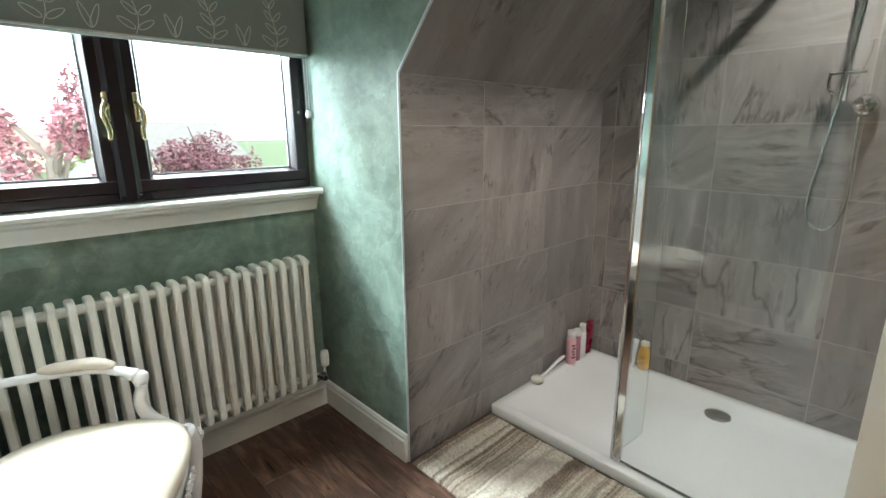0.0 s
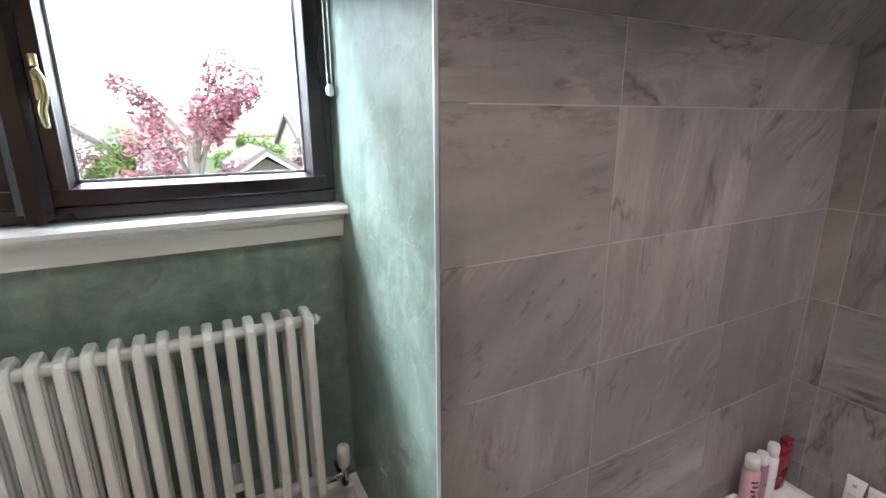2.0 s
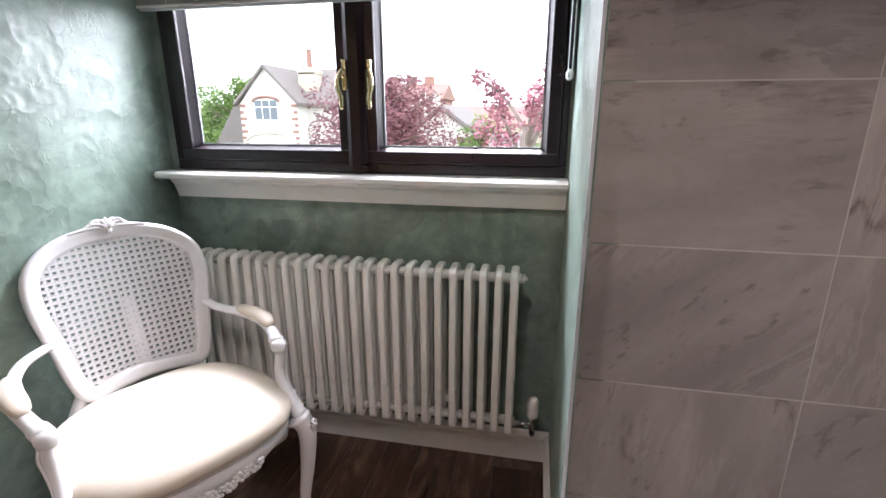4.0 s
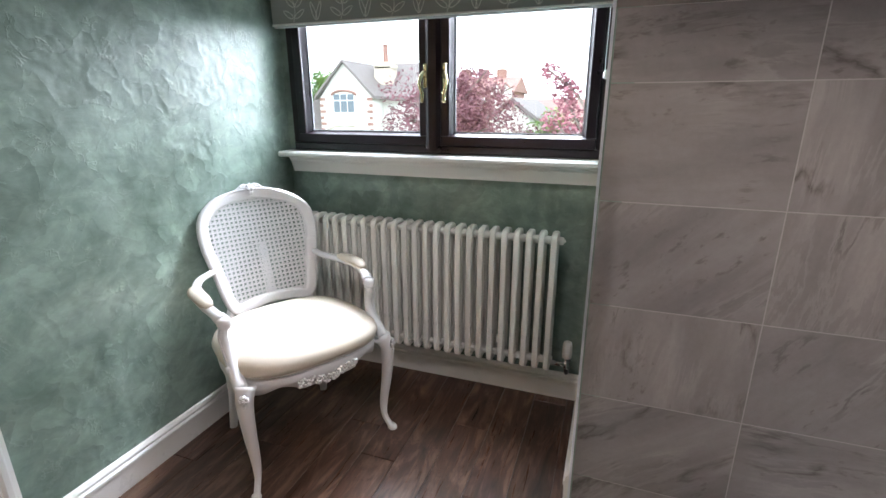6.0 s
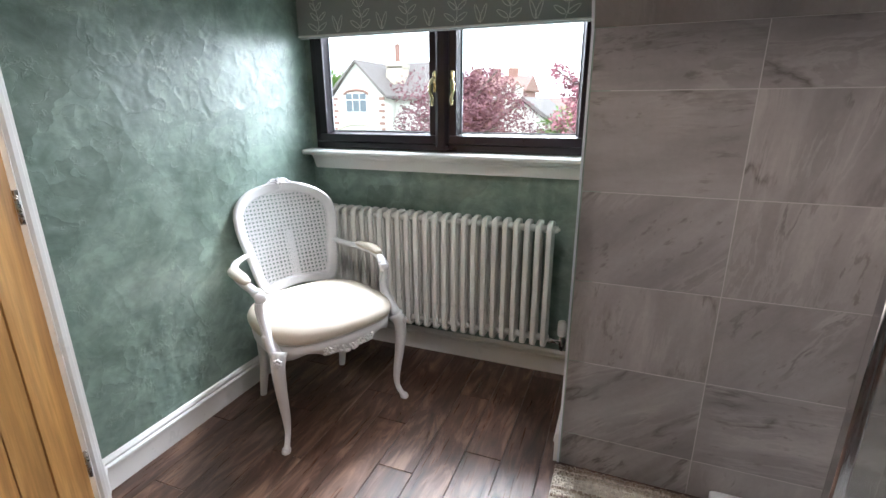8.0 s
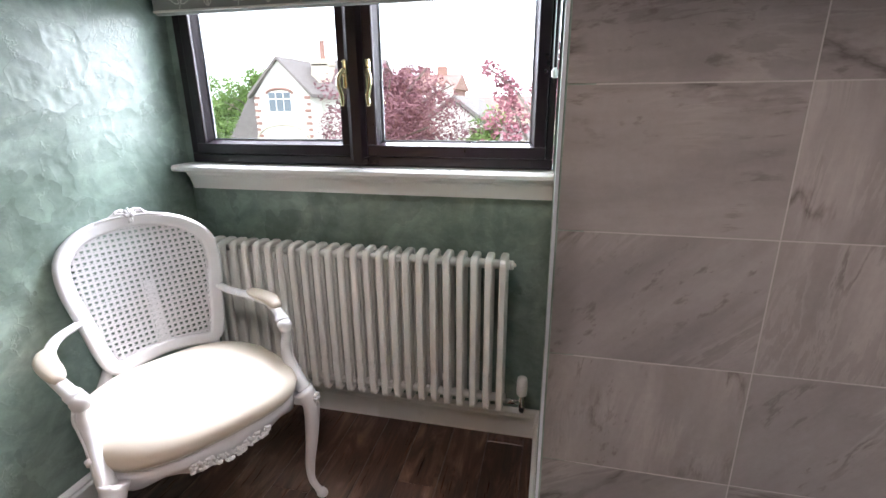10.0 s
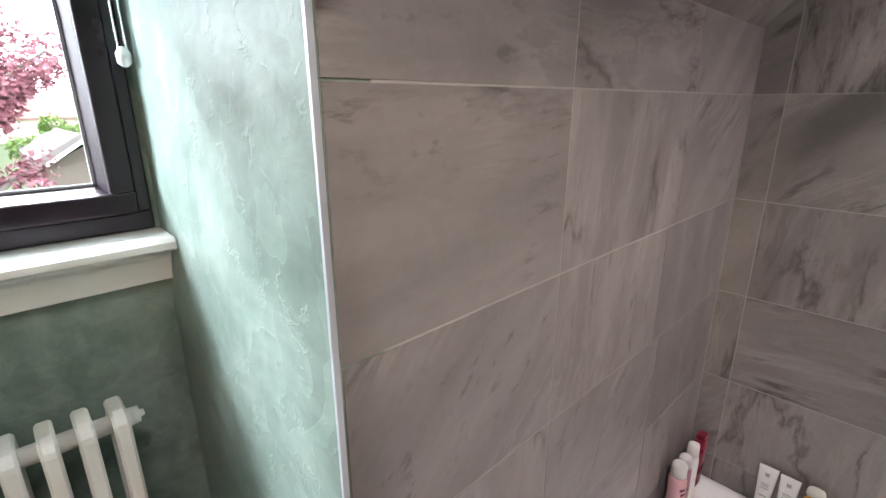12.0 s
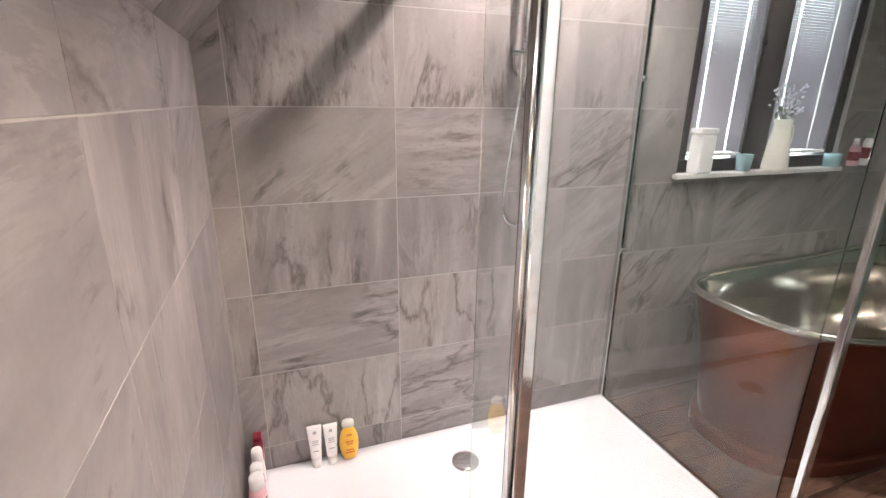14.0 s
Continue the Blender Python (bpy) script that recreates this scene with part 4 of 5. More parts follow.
shower = thing("shower_mixer", pose(2.4, 0.28, 1.4), "chrome shower mixer with riser rail and looped metal hose", "shower")
rb = bmesh.new()
tube(rb, [(0, 0.055, 0.02), (0, 0.055, 0.75)], 0.0105, 14)
part("riser_rail", rb, M_chrome, shower, smooth=True)
rb = bmesh.new()
tube(rb, [(0.045, 0.055, 0.12), (-0.012, 0.055, 0.12)], 0.009, 12)
box(rb, -0.03, 0.0, 0.0, 0.11, 0.112, 0.124, 0.003)
tube(rb, curve([(-0.02, 0.1, 0.118), (-0.028, 0.105, 0.095), (-0.03, 0.1, 0.06), (-0.022, 0.085, 0.045)], 10), 0.006, 8)
part("slider", rb, M_chrome, shower, smooth=False)
rb = bmesh.new()
lathe(rb, [(0.03, -0.001), (0.041, 0.004), (0.042, 0.03), (0.038, 0.05), (0.024, 0.062), (0.0, 0.066)], 26, Matrix.Translation((0.045, -0.01, 0)) @ Euler((0, radians(-90), 0)).to_matrix().to_4x4())
part("mixer_body", rb, M_chrome, shower, smooth=True)
rb = bmesh.new()
for k in range(3):
    a = k * 2 * math.pi / 3
    tube(rb, [(-0.026, -0.01, 0), (-0.03, -0.01 + 0.034 * math.cos(a), 0.034 * math.sin(a))], 0.005, 8)
part("cross_handle", rb, M_chrome, shower, smooth=True)
rb = bmesh.new()
hose = curve([(-0.02, 0.0, -0.04), (-0.02, -0.004, -0.15), (-0.018, -0.01, -0.35), (-0.015, 0.015, -0.45), (-0.014, 0.055, -0.475), (-0.015, 0.1, -0.44), (-0.02, 0.108, -0.35), (-0.02, 0.085, -0.15), (-0.025, 0.062, 0.05), (-0.03, 0.045, 0.25), (-0.03, 0.03, 0.5), (-0.03, 0.02, 0.75)], 150)
tube(rb, hose, [0.0068 if i % 2 else 0.0055 for i in range(151)], 8)
part("hose", rb, M_chrome, shower, "ribbed metal hose", True)

# unseen bar, added to cast the slanting shadow band on the east wall
shade_bar = thing("shadow_bar", pose(2.449, 0.51, 1.97), "short unseen chrome bar added above the tray to cast a slanting shadow", "rail")
part("bar_tube", tube(bmesh.new(), [(0, 0, 0), (-0.29, 0, 0)], 0.016, 14), M_chrome, shade_bar, smooth=True)
part("bar_flange", tube(bmesh.new(), [(0, 0, 0), (-0.008, 0, 0)], 0.03, 20), M_chrome, shade_bar)

# ---- bath ----
bath = thing("bath", pose(2.045, -1.25, 0), "freestanding copper bath with polished nickel inside on a plinth", "bath")
BA, BB = 0.845, 0.392


def bath_ring(f, z, lift=0.0, n=56):
    out = []
    for i in range(n):
        a = 2 * math.pi * i / n
        c, s = math.cos(a), math.sin(a)
        c, s = math.copysign(abs(c) ** 0.68, c), math.copysign(abs(s) ** 0.68, s)
        out.append(Vector((BB * f * c, (BA - 0.36 + 0.36 * f) * s if f > 0.5 else BA * f * s, z + lift * (abs(s) ** 3 if s > 0 else 3 * s * s))))
    return out


bo = bmesh.new()
loft(bo, [bath_ring(0.74, 0.06), bath_ring(0.76, 0.09), bath_ring(0.8, 0.2), bath_ring(0.88, 0.42), bath_ring(0.975, 0.57, 0.03), bath_ring(1.0, 0.6, 0.03)], False)
part("outer_shell", bo, M_copper, bath, "dark copper outside", True)
bi = bmesh.new()
loft(bi, [bath_ring(0.995, 0.6, 0.03), bath_ring(0.95, 0.57, 0.03), bath_ring(0.84, 0.42), bath_ring(0.74, 0.22), bath_ring(0.6, 0.17), bath_ring(0.3, 0.16)], True)
part("inner_shell", bi, M_nickel, bath, "polished nickel inside", True)
rim = bath_ring(1.0, 0.605, 0.03)
br = tube(bmesh.new(), rim + [rim[0]], 0.014, 10, caps=False)
part("rolled_rim", br, M_nickel, bath, "polished rolled rim", True)
bp = bmesh.new()
loft(bp, [bath_ring(0.82, 0.0), bath_ring(0.82, 0.05), bath_ring(0.8, 0.06), bath_ring(0.7, 0.062)])
part("plinth", bp, M_copper, bath, smooth=False)

# ---- window over the bath ----
win2 = tagged(new("window_2"), "dark framed window with pale slatted blinds over the bath", "window", kind="structure")
w2 = bmesh.new()
for q in ((2.47, 2.53, -1.46, -0.46, 1.075, 1.13), (2.47, 2.53, -1.46, -0.46, 2.0, 2.05), (2.47, 2.53, -0.52, -0.46, 1.13, 2.0), (2.47, 2.53, -1.46, -1.4, 1.13, 2.0), (2.465, 2.53, -0.985, -0.84, 1.13, 2.0)):
    box(w2, *q, 0.004)
part("window_frame", w2, M_foil, win2)
for a, b in ((-1.4, -0.985), (-0.84, -0.52)):
    g = part("pane", bx(2.515, 2.52, a, b, 1.13, 2.0), M_glass, win2)
    g.visible_shadow = False
    sl = bmesh.new()
    for i in range(72):
        z = 1.16 + i * 0.0115
        w_ = b - a
        for p_, q_ in ((0.006, 0.28 * w_), (0.28 * w_ + 0.007, 0.84 * w_), (0.84 * w_ + 0.007, w_ - 0.006)):
            vs = [sl.verts.new(p) for p in ((2.478, a + p_, z), (2.478, a + q_, z), (2.484, a + q_, z + 0.0122), (2.484, a + p_, z + 0.0122))]
            sl.faces.new(vs)
    tagged(part("blind_slats", sl, M_slat, win2, "fine white venetian slats"), kind="stuff")
    part("blind_rail", bx(2.472, 2.492, a + 0.004, b - 0.004, 1.142, 1.156, 0.002), M_wplas, win2)
ws = bmesh.new()
box(ws, 2.42, 2.47, -1.48, -0.44, 1.055, 1.075, 0.003)
structure("window_sill_bath", ws, M_paint, "white sill over the bath")

disp = thing("soap_dispenser", pose(2.43, -0.56, 1.075), "white cylindrical canister on the bath window sill", "canister")
b_ = bmesh.new()
box(b_, -0.03, 0.03, -0.045, 0.045, 0, 0.165, 0.012)
part("canister_body", b_, M_wplas, disp)
part("canister_lid", box(bmesh.new(), -0.031, 0.031, -0.046, 0.046, 0.166, 0.19, 0.006), M_wplas, disp)


def lathe_thing(name, place, prof, mat, label, cat, pname="body"):
    t_ = thing(name, pose(*place), label, cat)
    part(pname, lathe(bmesh.new(), prof, 22), mat, t_, smooth=True)
    return t_


lathe_thing("votive_glass", (2.44, -0.83, 1.075), [(0.028, 0), (0.034, 0.07), (0.036, 0.075), (0.032, 0.075), (0.026, 0.01), (0, 0.01)], M_blueg, "pale blue glass candle holder on the sill", "candle holder", "glass_cup")
lathe_thing("tea_light", (2.44, -1.42, 1.075), [(0.035, 0), (0.038, 0.06), (0.035, 0.064), (0.032, 0.055), (0, 0.054)], M_blueg, "blue-grey candle glass on the sill", "candle holder", "glass_cup")
jug = thing("flower_jug", pose(2.435, -1.02, 1.075), "cream enamel jug holding pale blue and white dried flowers", "jug")
part("jug_body", lathe(bmesh.new(), [(0.05, 0), (0.055, 0.01), (0.05, 0.08), (0.037, 0.16), (0.034, 0.2), (0.041, 0.225), (0.038, 0.225), (0.031, 0.2), (0.03, 0.17), (0, 0.165)], 26), M_ceramic, jug, smooth=True)
part("jug_handle", tube(bmesh.new(), curve([(0, -0.035, 0.2), (0, -0.07, 0.19), (0, -0.075, 0.13), (0, -0.05, 0.08)], 12), 0.005, 8), M_ceramic, jug, smooth=True)
rr = random.Random(9)
stems, blooms = bmesh.new(), bmesh.new()
for i in range(26):
    a, sp = rr.uniform(0, 6.28), rr.uniform(0.01, 0.085)
    top = Vector((0.5 * sp * math.cos(a), sp * math.sin(a), rr.uniform(0.26, 0.37)))
    tube(stems, [(0, 0, 0.18), (top.x * 0.4, top.y * 0.4, 0.24), top], 0.0012, 5)
    for k in range(7):
        p = top + Vector((rr.gauss(0, 0.006), rr.gauss(0, 0.011), rr.gauss(-0.008, 0.014)))
        mm = Matrix.Translation(p) @ Euler((rr.uniform(0, 3), rr.uniform(0, 3), 0)).to_matrix().to_4x4() @ Matrix.Diagonal((1, 1, 0.35, 1))
        bmesh.ops.create_icosphere(blooms, subdivisions=1, radius=rr.uniform(0.004, 0.008), matrix=mm)
for i in range(20):
    a = rr.uniform(0, 6.28)
    p = Vector((0.02 * math.cos(a), 0.05 * math.sin(a), rr.uniform(0.225, 0.29)))
    bmesh.ops.create_icosphere(stems, subdivisions=1, radius=0.011, matrix=Matrix.Translation(p) @ Euler((a, a, 0)).to_matrix().to_4x4() @ Matrix.Diagonal((1, 0.4, 0.15, 1)))
tagged(part("stems", stems, M_leafm, jug), kind="stuff")
tagged(part("blooms", blooms, M_petal, jug), kind="stuff")

for nm, y, mat_, h, lab in (("toiletry_bottle", -1.57, M_pink, 0.13, "clear pink toiletry bottle on the sill"), ("lotion_bottle", -1.66, M_wplas, 0.17, "white pump bottle with a red and green label on the sill")):
    t_ = thing(nm, pose(2.44, y, 1.075), lab, "bottle")
    part("bottle_body", lathe(bmesh.new(), [(0.024, 0), (0.026, 0.006), (0.026, h * 0.62), (0.018, h * 0.74), (0.01, h * 0.78), (0, h * 0.78)], 18), mat_, t_, smooth=True)
    part("cap", lathe(bmesh.new(), [(0.012, h * 0.78), (0.012, h), (0.008, h * 1.02), (0, h * 1.02)], 14), M_wplas if mat_ is M_pink else M_leafm, t_, smooth=True)
    part("bottle_label", lathe(bmesh.new(), [(0.0265, h * 0.2), (0.0268, h * 0.22), (0.0268, h * 0.5), (0.0265, h * 0.52)], 18), M_red, t_)

# ---- bottles on the tray ----
TZ = 0.0475


def aerosol(name, x, y, r, h, mat_, label, lean=0.0, printed=True):
    t_ = thing(name, pose(x, y, TZ, 0, lean, 0), label, "bottle")
    part("bottle_body", lathe(bmesh.new(), [(r * 0.94, 0), (r, 0.004), (r, h * 0.72), (r * 0.9, h * 0.78), (r * 0.8, h * 0.79), (0, h * 0.79)], 22), mat_, t_, smooth=True)
    part("cap", lathe(bmesh.new(), [(r * 0.86, h * 0.792), (r * 0.87, h * 0.95), (r * 0.78, h * 0.995), (r * 0.5, h), (0, h)], 22), M_wplas, t_, smooth=True)
    if printed:
        lb = bmesh.new()
        for i in range(5):
            z = h * (0.2 + 0.09 * i)
            a0, a1 = -2.5 + 0.15 * (i % 2), -1.5 - 0.2 * (i % 3)
            prev = None
            for k in range(7):
                a = a0 + (a1 - a0) * k / 6
                cur = [lb.verts.new((math.cos(a) * (r + 0.0004), math.sin(a) * (r + 0.0004), zz)) for zz in (z, z + h * 0.05)]
                if prev:
                    lb.faces.new((prev[0], cur[0], cur[1], prev[1]))
                prev = cur
        part("print", lb, M_ink, t_)
    return t_


aerosol("shaving_foam_can", 2.2, 1.3, 0.0265, 0.2, M_pink, "pink aerosol can with white cap in the corner of the tray", -3)
aerosol("shampoo_bottle", 2.26, 1.302, 0.022, 0.19, M_mauve, "mauve bottle with pale cap in the tray corner", -3, False)
aerosol("conditioner_bottle", 2.315, 1.3, 0.021, 0.205, M_wplas, "slim white bottle in the tray corner", -2, False)
rt_ = thing("red_bottle", pose(2.375, 1.3, TZ, 0, 4, 0), "dark red bottle leaning in the tray corner", "bottle")
rb = bmesh.new()
box(rb, -0.028, 0.028, -0.016, 0.016, 0, 0.185, 0.012)
part("bottle_body", rb, M_red, rt_, smooth=True)
part("cap", box(bmesh.new(), -0.022, 0.022, -0.014, 0.014, 0.186, 0.2, 0.004), M_red, rt_)


def squeeze_tube(name, y, h, label):
    t_ = thing(name, pose(2.405, y, TZ, 0, 7, 0), label, "tube")
    bm = bmesh.new()
    rings = []
    for i in range(9):
        f = i / 8
        z = 0.032 + f * (h - 0.032)
        a, b = 0.019 + 0.008 * f, 0.015 * (1 - f) + 0.0012
        rings.append([Vector((b * math.cos(k / 20 * 2 * math.pi), a * math.sin(k / 20 * 2 * math.pi), z)) for k in range(20)])
    loft(bm, rings, True, True)
    part("tube_body", bm, M_wplas, t_, smooth=True)
    part("cap", lathe(bmesh.new(), [(0.017, 0), (0.018, 0.003), (0.0175, 0.03), (0, 0.031)], 20), M_wplas, t_, smooth=True)
    for k, (z, w, hh) in enumerate(((0.75, 0.006, 0.012), (0.55, 0.012, 0.003), (0.5, 0.01, 0.003), (0.44, 0.012, 0.003), (0.25, 0.01, 0.004))):
        zz = 0.032 + z * (h - 0.032)
        xo = -(0.015 * (1 - z) + 0.0022)
        part("print", box(bmesh.new(), xo - 0.0006, xo, -w, w, zz, zz + hh), M_grey, t_)


squeeze_tube("cleanser_tube", 1.108, 0.165, "white squeeze tube with grey print standing on its cap")
squeeze_tube("conditioner_tube", 1.05, 0.16, "white squeeze tube with faint lettering standing on its cap")
yb = thing("shower_gel_bottle", pose(2.405, 0.985, TZ, 0, 4, 0), "yellow oval shower gel bottle with orange print against the tiles", "bottle")
bm = bmesh.new()
rings = []
for i in range(13):
    f = i / 12
    w = 0.036 * (math.sin(math.pi * min(1, max(0.12, f * 0.86 + 0.1))) ** 0.45)
    rings.append([Vector((0.017 * w / 0.036 * math.cos(k / 24 * 2 * math.pi), w * math.sin(k / 24 * 2 * math.pi), 0.004 + f * 0.135)) for k in range(24)])
loft(bm, rings, True, True)
part("bottle_body", bm, M_yel, yb, smooth=True)
bm = bmesh.new()
loft(bm, [[Vector((0.012 * s * math.cos(k / 20 * 2 * math.pi), 0.024 * s * math.sin(k / 20 * 2 * math.pi), z)) for k in range(20)] for s, z in ((1.0, 0.139), (0.98, 0.155), (0.8, 0.166), (0.4, 0.17))], True, True)
part("cap", bm, M_ceramic, yb, smooth=True)
for z, w in ((0.035, 0.018), (0.045, 0.014), (0.07, 0.012), (0.08, 0.015), (0.108, 0.01)):
    part("print", box(bmesh.new(), -0.0185, -0.0172, -w, w, z, z + 0.006), M_orange, yb)

brush = thing("bath_brush", pose(1.89, 1.31, TZ), "white round-headed bath brush lying on the tray rim", "brush")
part("brush_head", lathe(bmesh.new(), [(0.03, 0.0), (0.034, 0.006), (0.034, 0.02), (0.028, 0.027), (0, 0.03)], 22), M_ceramic, brush, smooth=True)
part("bristles", lathe(bmesh.new(), [(0.032, 0.0005), (0.0345, 0.0045), (0.0345, 0.008), (0.0, 0.009)], 22), M_wool, brush)
part("brush_handle", tube(bmesh.new(), curve([(0.028, 0, 0.016), (0.1, 0.004, 0.02), (0.18, 0.006, 0.04), (0.26, 0.004, 0.055)], 14), [0.012, 0.011, 0.01, 0.009, 0.009, 0.009, 0.009, 0.009, 0.009, 0.01, 0.01, 0.011, 0.011, 0.01, 0.006], 10, flat=0.6), M_wplas, brush, smooth=True)
part("hanging_loop", tube(bmesh.new(), curve([(0.262, 0.002, 0.055), (0.275, -0.01, 0.03), (0.28, -0.025, 0.008), (0.292, -0.05, 0.003)], 12), 0.002, 6), M_pink, brush)

# ---- bath mat: rows of wool loops ----
mat_t = thing("bath_mat", pose(1.295, 0.9, 0.0), "cream tufted wool bath mat with brown-grey stripes beside the shower tray", "bath mat")
mb = bmesh.new()
box(mb, -0.245, 0.24, -0.42, 0.425, 0.001, 0.012, 0.004)
part("mat_backing", mb, M_wool, mat_t)
rr = random.Random(3)
verts, faces = [], []
GXN, GYN = 54, 62
for i in range(GXN):
    for j in range(GYN):
        cx = -0.24 + 0.478 * (i + 0.5) / GXN + rr.gauss(0, 0.0012)
        cy = -0.415 + 0.835 * (j + 0.5) / GYN + rr.gauss(0, 0.0018)
        w, l, h = 0.0042, 0.0082, rr.uniform(0.008, 0.014)
        a = rr.gauss(0, 0.25)
        ca, sa = math.cos(a), math.sin(a)
        b0 = len(verts)
        for (u, v, z) in ((-1, -1, 0), (1, -1, 0), (1, 1, 0), (-1, 1, 0), (-0.8, -0.75, 0.75), (0.8, -0.75, 0.75), (0.8, 0.75, 0.75), (-0.8, 0.75, 0.75), (0, -0.45, 1.0), (0, 0.45, 1.0)):
            verts.append((cx + (u * w * ca - v * l * sa), cy + (u * w * sa + v * l * ca), 0.01 + z * h))
        faces += [tuple(b0 + k for k in q) for q in ((0, 1, 5, 4), (1, 2, 6, 5), (2, 3, 7, 6), (3, 0, 4, 7), (4, 5, 8), (6, 7, 9), (5, 6, 9, 8), (7, 4, 8, 9))]
me = bpy.data.meshes.new("wool_nap")
me.from_pydata(verts, [], faces)
me.materials.append(M_wool)
for p in me.polygons:
    p.use_smooth = True
tagged(part("wool_nap", me, None, mat_t, "thick wool loops"), kind="stuff")

# ---- oak door, standing open into the hall ----
DA = -74.0
door = tagged(thing("door_1", pose(HINGE.x + 0.012, HINGE.y - 0.03, 0.008, 0, 0, DA), "oak veneered door with vertical board grooves, standing open", "door"), kind="structure")
LEAF, LH, LT = 0.82, 1.98, 0.04
for nm, a, b in (("door_stile", 0.0, 0.1), ("door_stile", LEAF - 0.1, LEAF)):
    part(nm, box(bmesh.new(), a, b, -LT / 2, LT / 2, 0, LH, 0.0015), M_oak, door)
NB = 7
for i in range(NB):
    a = 0.1 + (LEAF - 0.2) * i / NB
    b = 0.1 + (LEAF - 0.2) * (i + 1) / NB
    part("board", box(bmesh.new(), a + 0.0015, b - 0.0015, -LT / 2 + 0.004, LT / 2 - 0.004, 0, LH, 0.002), M_oak, door)
for sg in (-1, 1):
    hd = bmesh.new()
    rx, rz = LEAF - 0.06, 1.043
    mm = Matrix.Translation((rx, sg * (LT / 2), rz)) @ Euler((radians(-90 * sg), 0, 0)).to_matrix().to_4x4()
    lathe(hd, [(0.026, 0), (0.026, 0.006), (0.023, 0.009), (0.011, 0.01), (0.0105, 0.04), (0.0, 0.041)], 24, mm)
    tube(hd, curve([(rx + 0.012, sg * 0.058, rz + 0.006), (rx - 0.02, sg * 0.066, rz + 0.003), (rx - 0.06, sg * 0.062, rz - 0.012), (rx - 0.115, sg * 0.058, rz - 0.045)], 16), 0.0105, 12)
    part("door_handle", hd, M_steel, door, "brushed steel lever handle", True)
    th = bmesh.new()
    mm = Matrix.Translation((rx, sg * (LT / 2), rz - 0.09)) @ Euler((radians(-90 * sg), 0, 0)).to_matrix().to_4x4()
    lathe(th, [(0.026, 0), (0.026, 0.006), (0.023, 0.009), (0.012, 0.01), (0.011, 0.02), (0, 0.021)], 24, mm)
    part("thumb_turn", th, M_steel, door, "brushed steel thumb turn", True)
for z in (0.2, 1.0, 1.75):
    part("hinge", tube(bmesh.new(), [(-0.004, 0.024, z), (-0.004, 0.024, z + 0.09)], 0.006, 10), M_steel, door, smooth=True)


# ---- outside ----
GZ = -2.9
M_grass = plain("grass_and_paving", (0.09, 0.12, 0.05), 0.9, vary=0.4, scale=0.3)
M_render = plain("white_roughcast", (0.72, 0.7, 0.66), 0.8, vary=0.06, scale=2)
M_slate = plain("brown_grey_roof_tile", (0.19, 0.165, 0.16), 0.7, vary=0.3, scale=3)
M_redroof = plain("red_roof_tile", (0.33, 0.18, 0.16), 0.7, vary=0.25, scale=2)
M_brick = plain("red_brick", (0.3, 0.17, 0.14), 0.8, vary=0.25, scale=6)
M_stone = plain("cream_stone", (0.55, 0.49, 0.4), 0.8, vary=0.15, scale=3)
M_copperleaf = plain("copper_beech_leaf", (0.2, 0.08, 0.1), 0.6, vary=0.5, scale=1.6)
M_redleaf = plain("red_maple_leaf", (0.27, 0.1, 0.125), 0.6, vary=0.4, scale=3)
M_greenleaf = plain("green_leaf", (0.16, 0.26, 0.06), 0.6, vary=0.4, scale=1.5)
M_bark = plain("grey_bark", (0.16, 0.13, 0.11), 0.8, vary=0.2)
M_wglass = plain("dark_window_glass", (0.12, 0.15, 0.18), 0.15)
structure("ground", bx(-260, 260, 3.0, 420, GZ - 0.5, GZ), M_grass, "gardens and street below")


def way(kx, kz, d):
    return Vector((0.954 + kx * d, 0.5 + d, 1.31 + kz * d))


def roof(bm, x0, x1, y0, y1, ez, rz, along="x", over=0.25, th=0.12):
    """A gabled roof slab; its ridge runs along x or y."""
    if along == "x":
        ym = (y0 + y1) / 2
        prism(bm, [(y0 - over, ez - 0.1), (ym, rz), (y1 + over, ez - 0.1), (y1 + over, ez + th), (ym, rz + th * 1.6), (y0 - over, ez + th)], x0 - over, x1 + over, lambda u, v, w: (w, u, v))
    else:
        xm = (x0 + x1) / 2
        prism(bm, [(x0 - over, ez - 0.1), (xm, rz), (x1 + over, ez - 0.1), (x1 + over, ez + th), (xm, rz + th * 1.6), (x0 - over, ez + th)], y0 - over, y1 + over, lambda u, v, w: (u, w, v))


def house_window(parent, cx, y, cz, w, h, lights=3):
    wn_ = part("window", box(bmesh.new(), cx - w / 2, cx + w / 2, y - 0.06, y + 0.05, cz - h / 2, cz + h / 2, 0.01), M_wplas, parent)
    for i in range(lights):
        a = cx - w / 2 + 0.06 + i * (w - 0.06) / lights
        for zz0, zz1 in ((cz - h / 2 + 0.07, cz + h * 0.12), (cz + h * 0.17, cz + h / 2 - 0.06)):
            part("pane", box(bmesh.new(), a, a + (w - 0.06) / lights - 0.07, y - 0.075, y - 0.062, zz0, zz1), M_wglass, wn_)


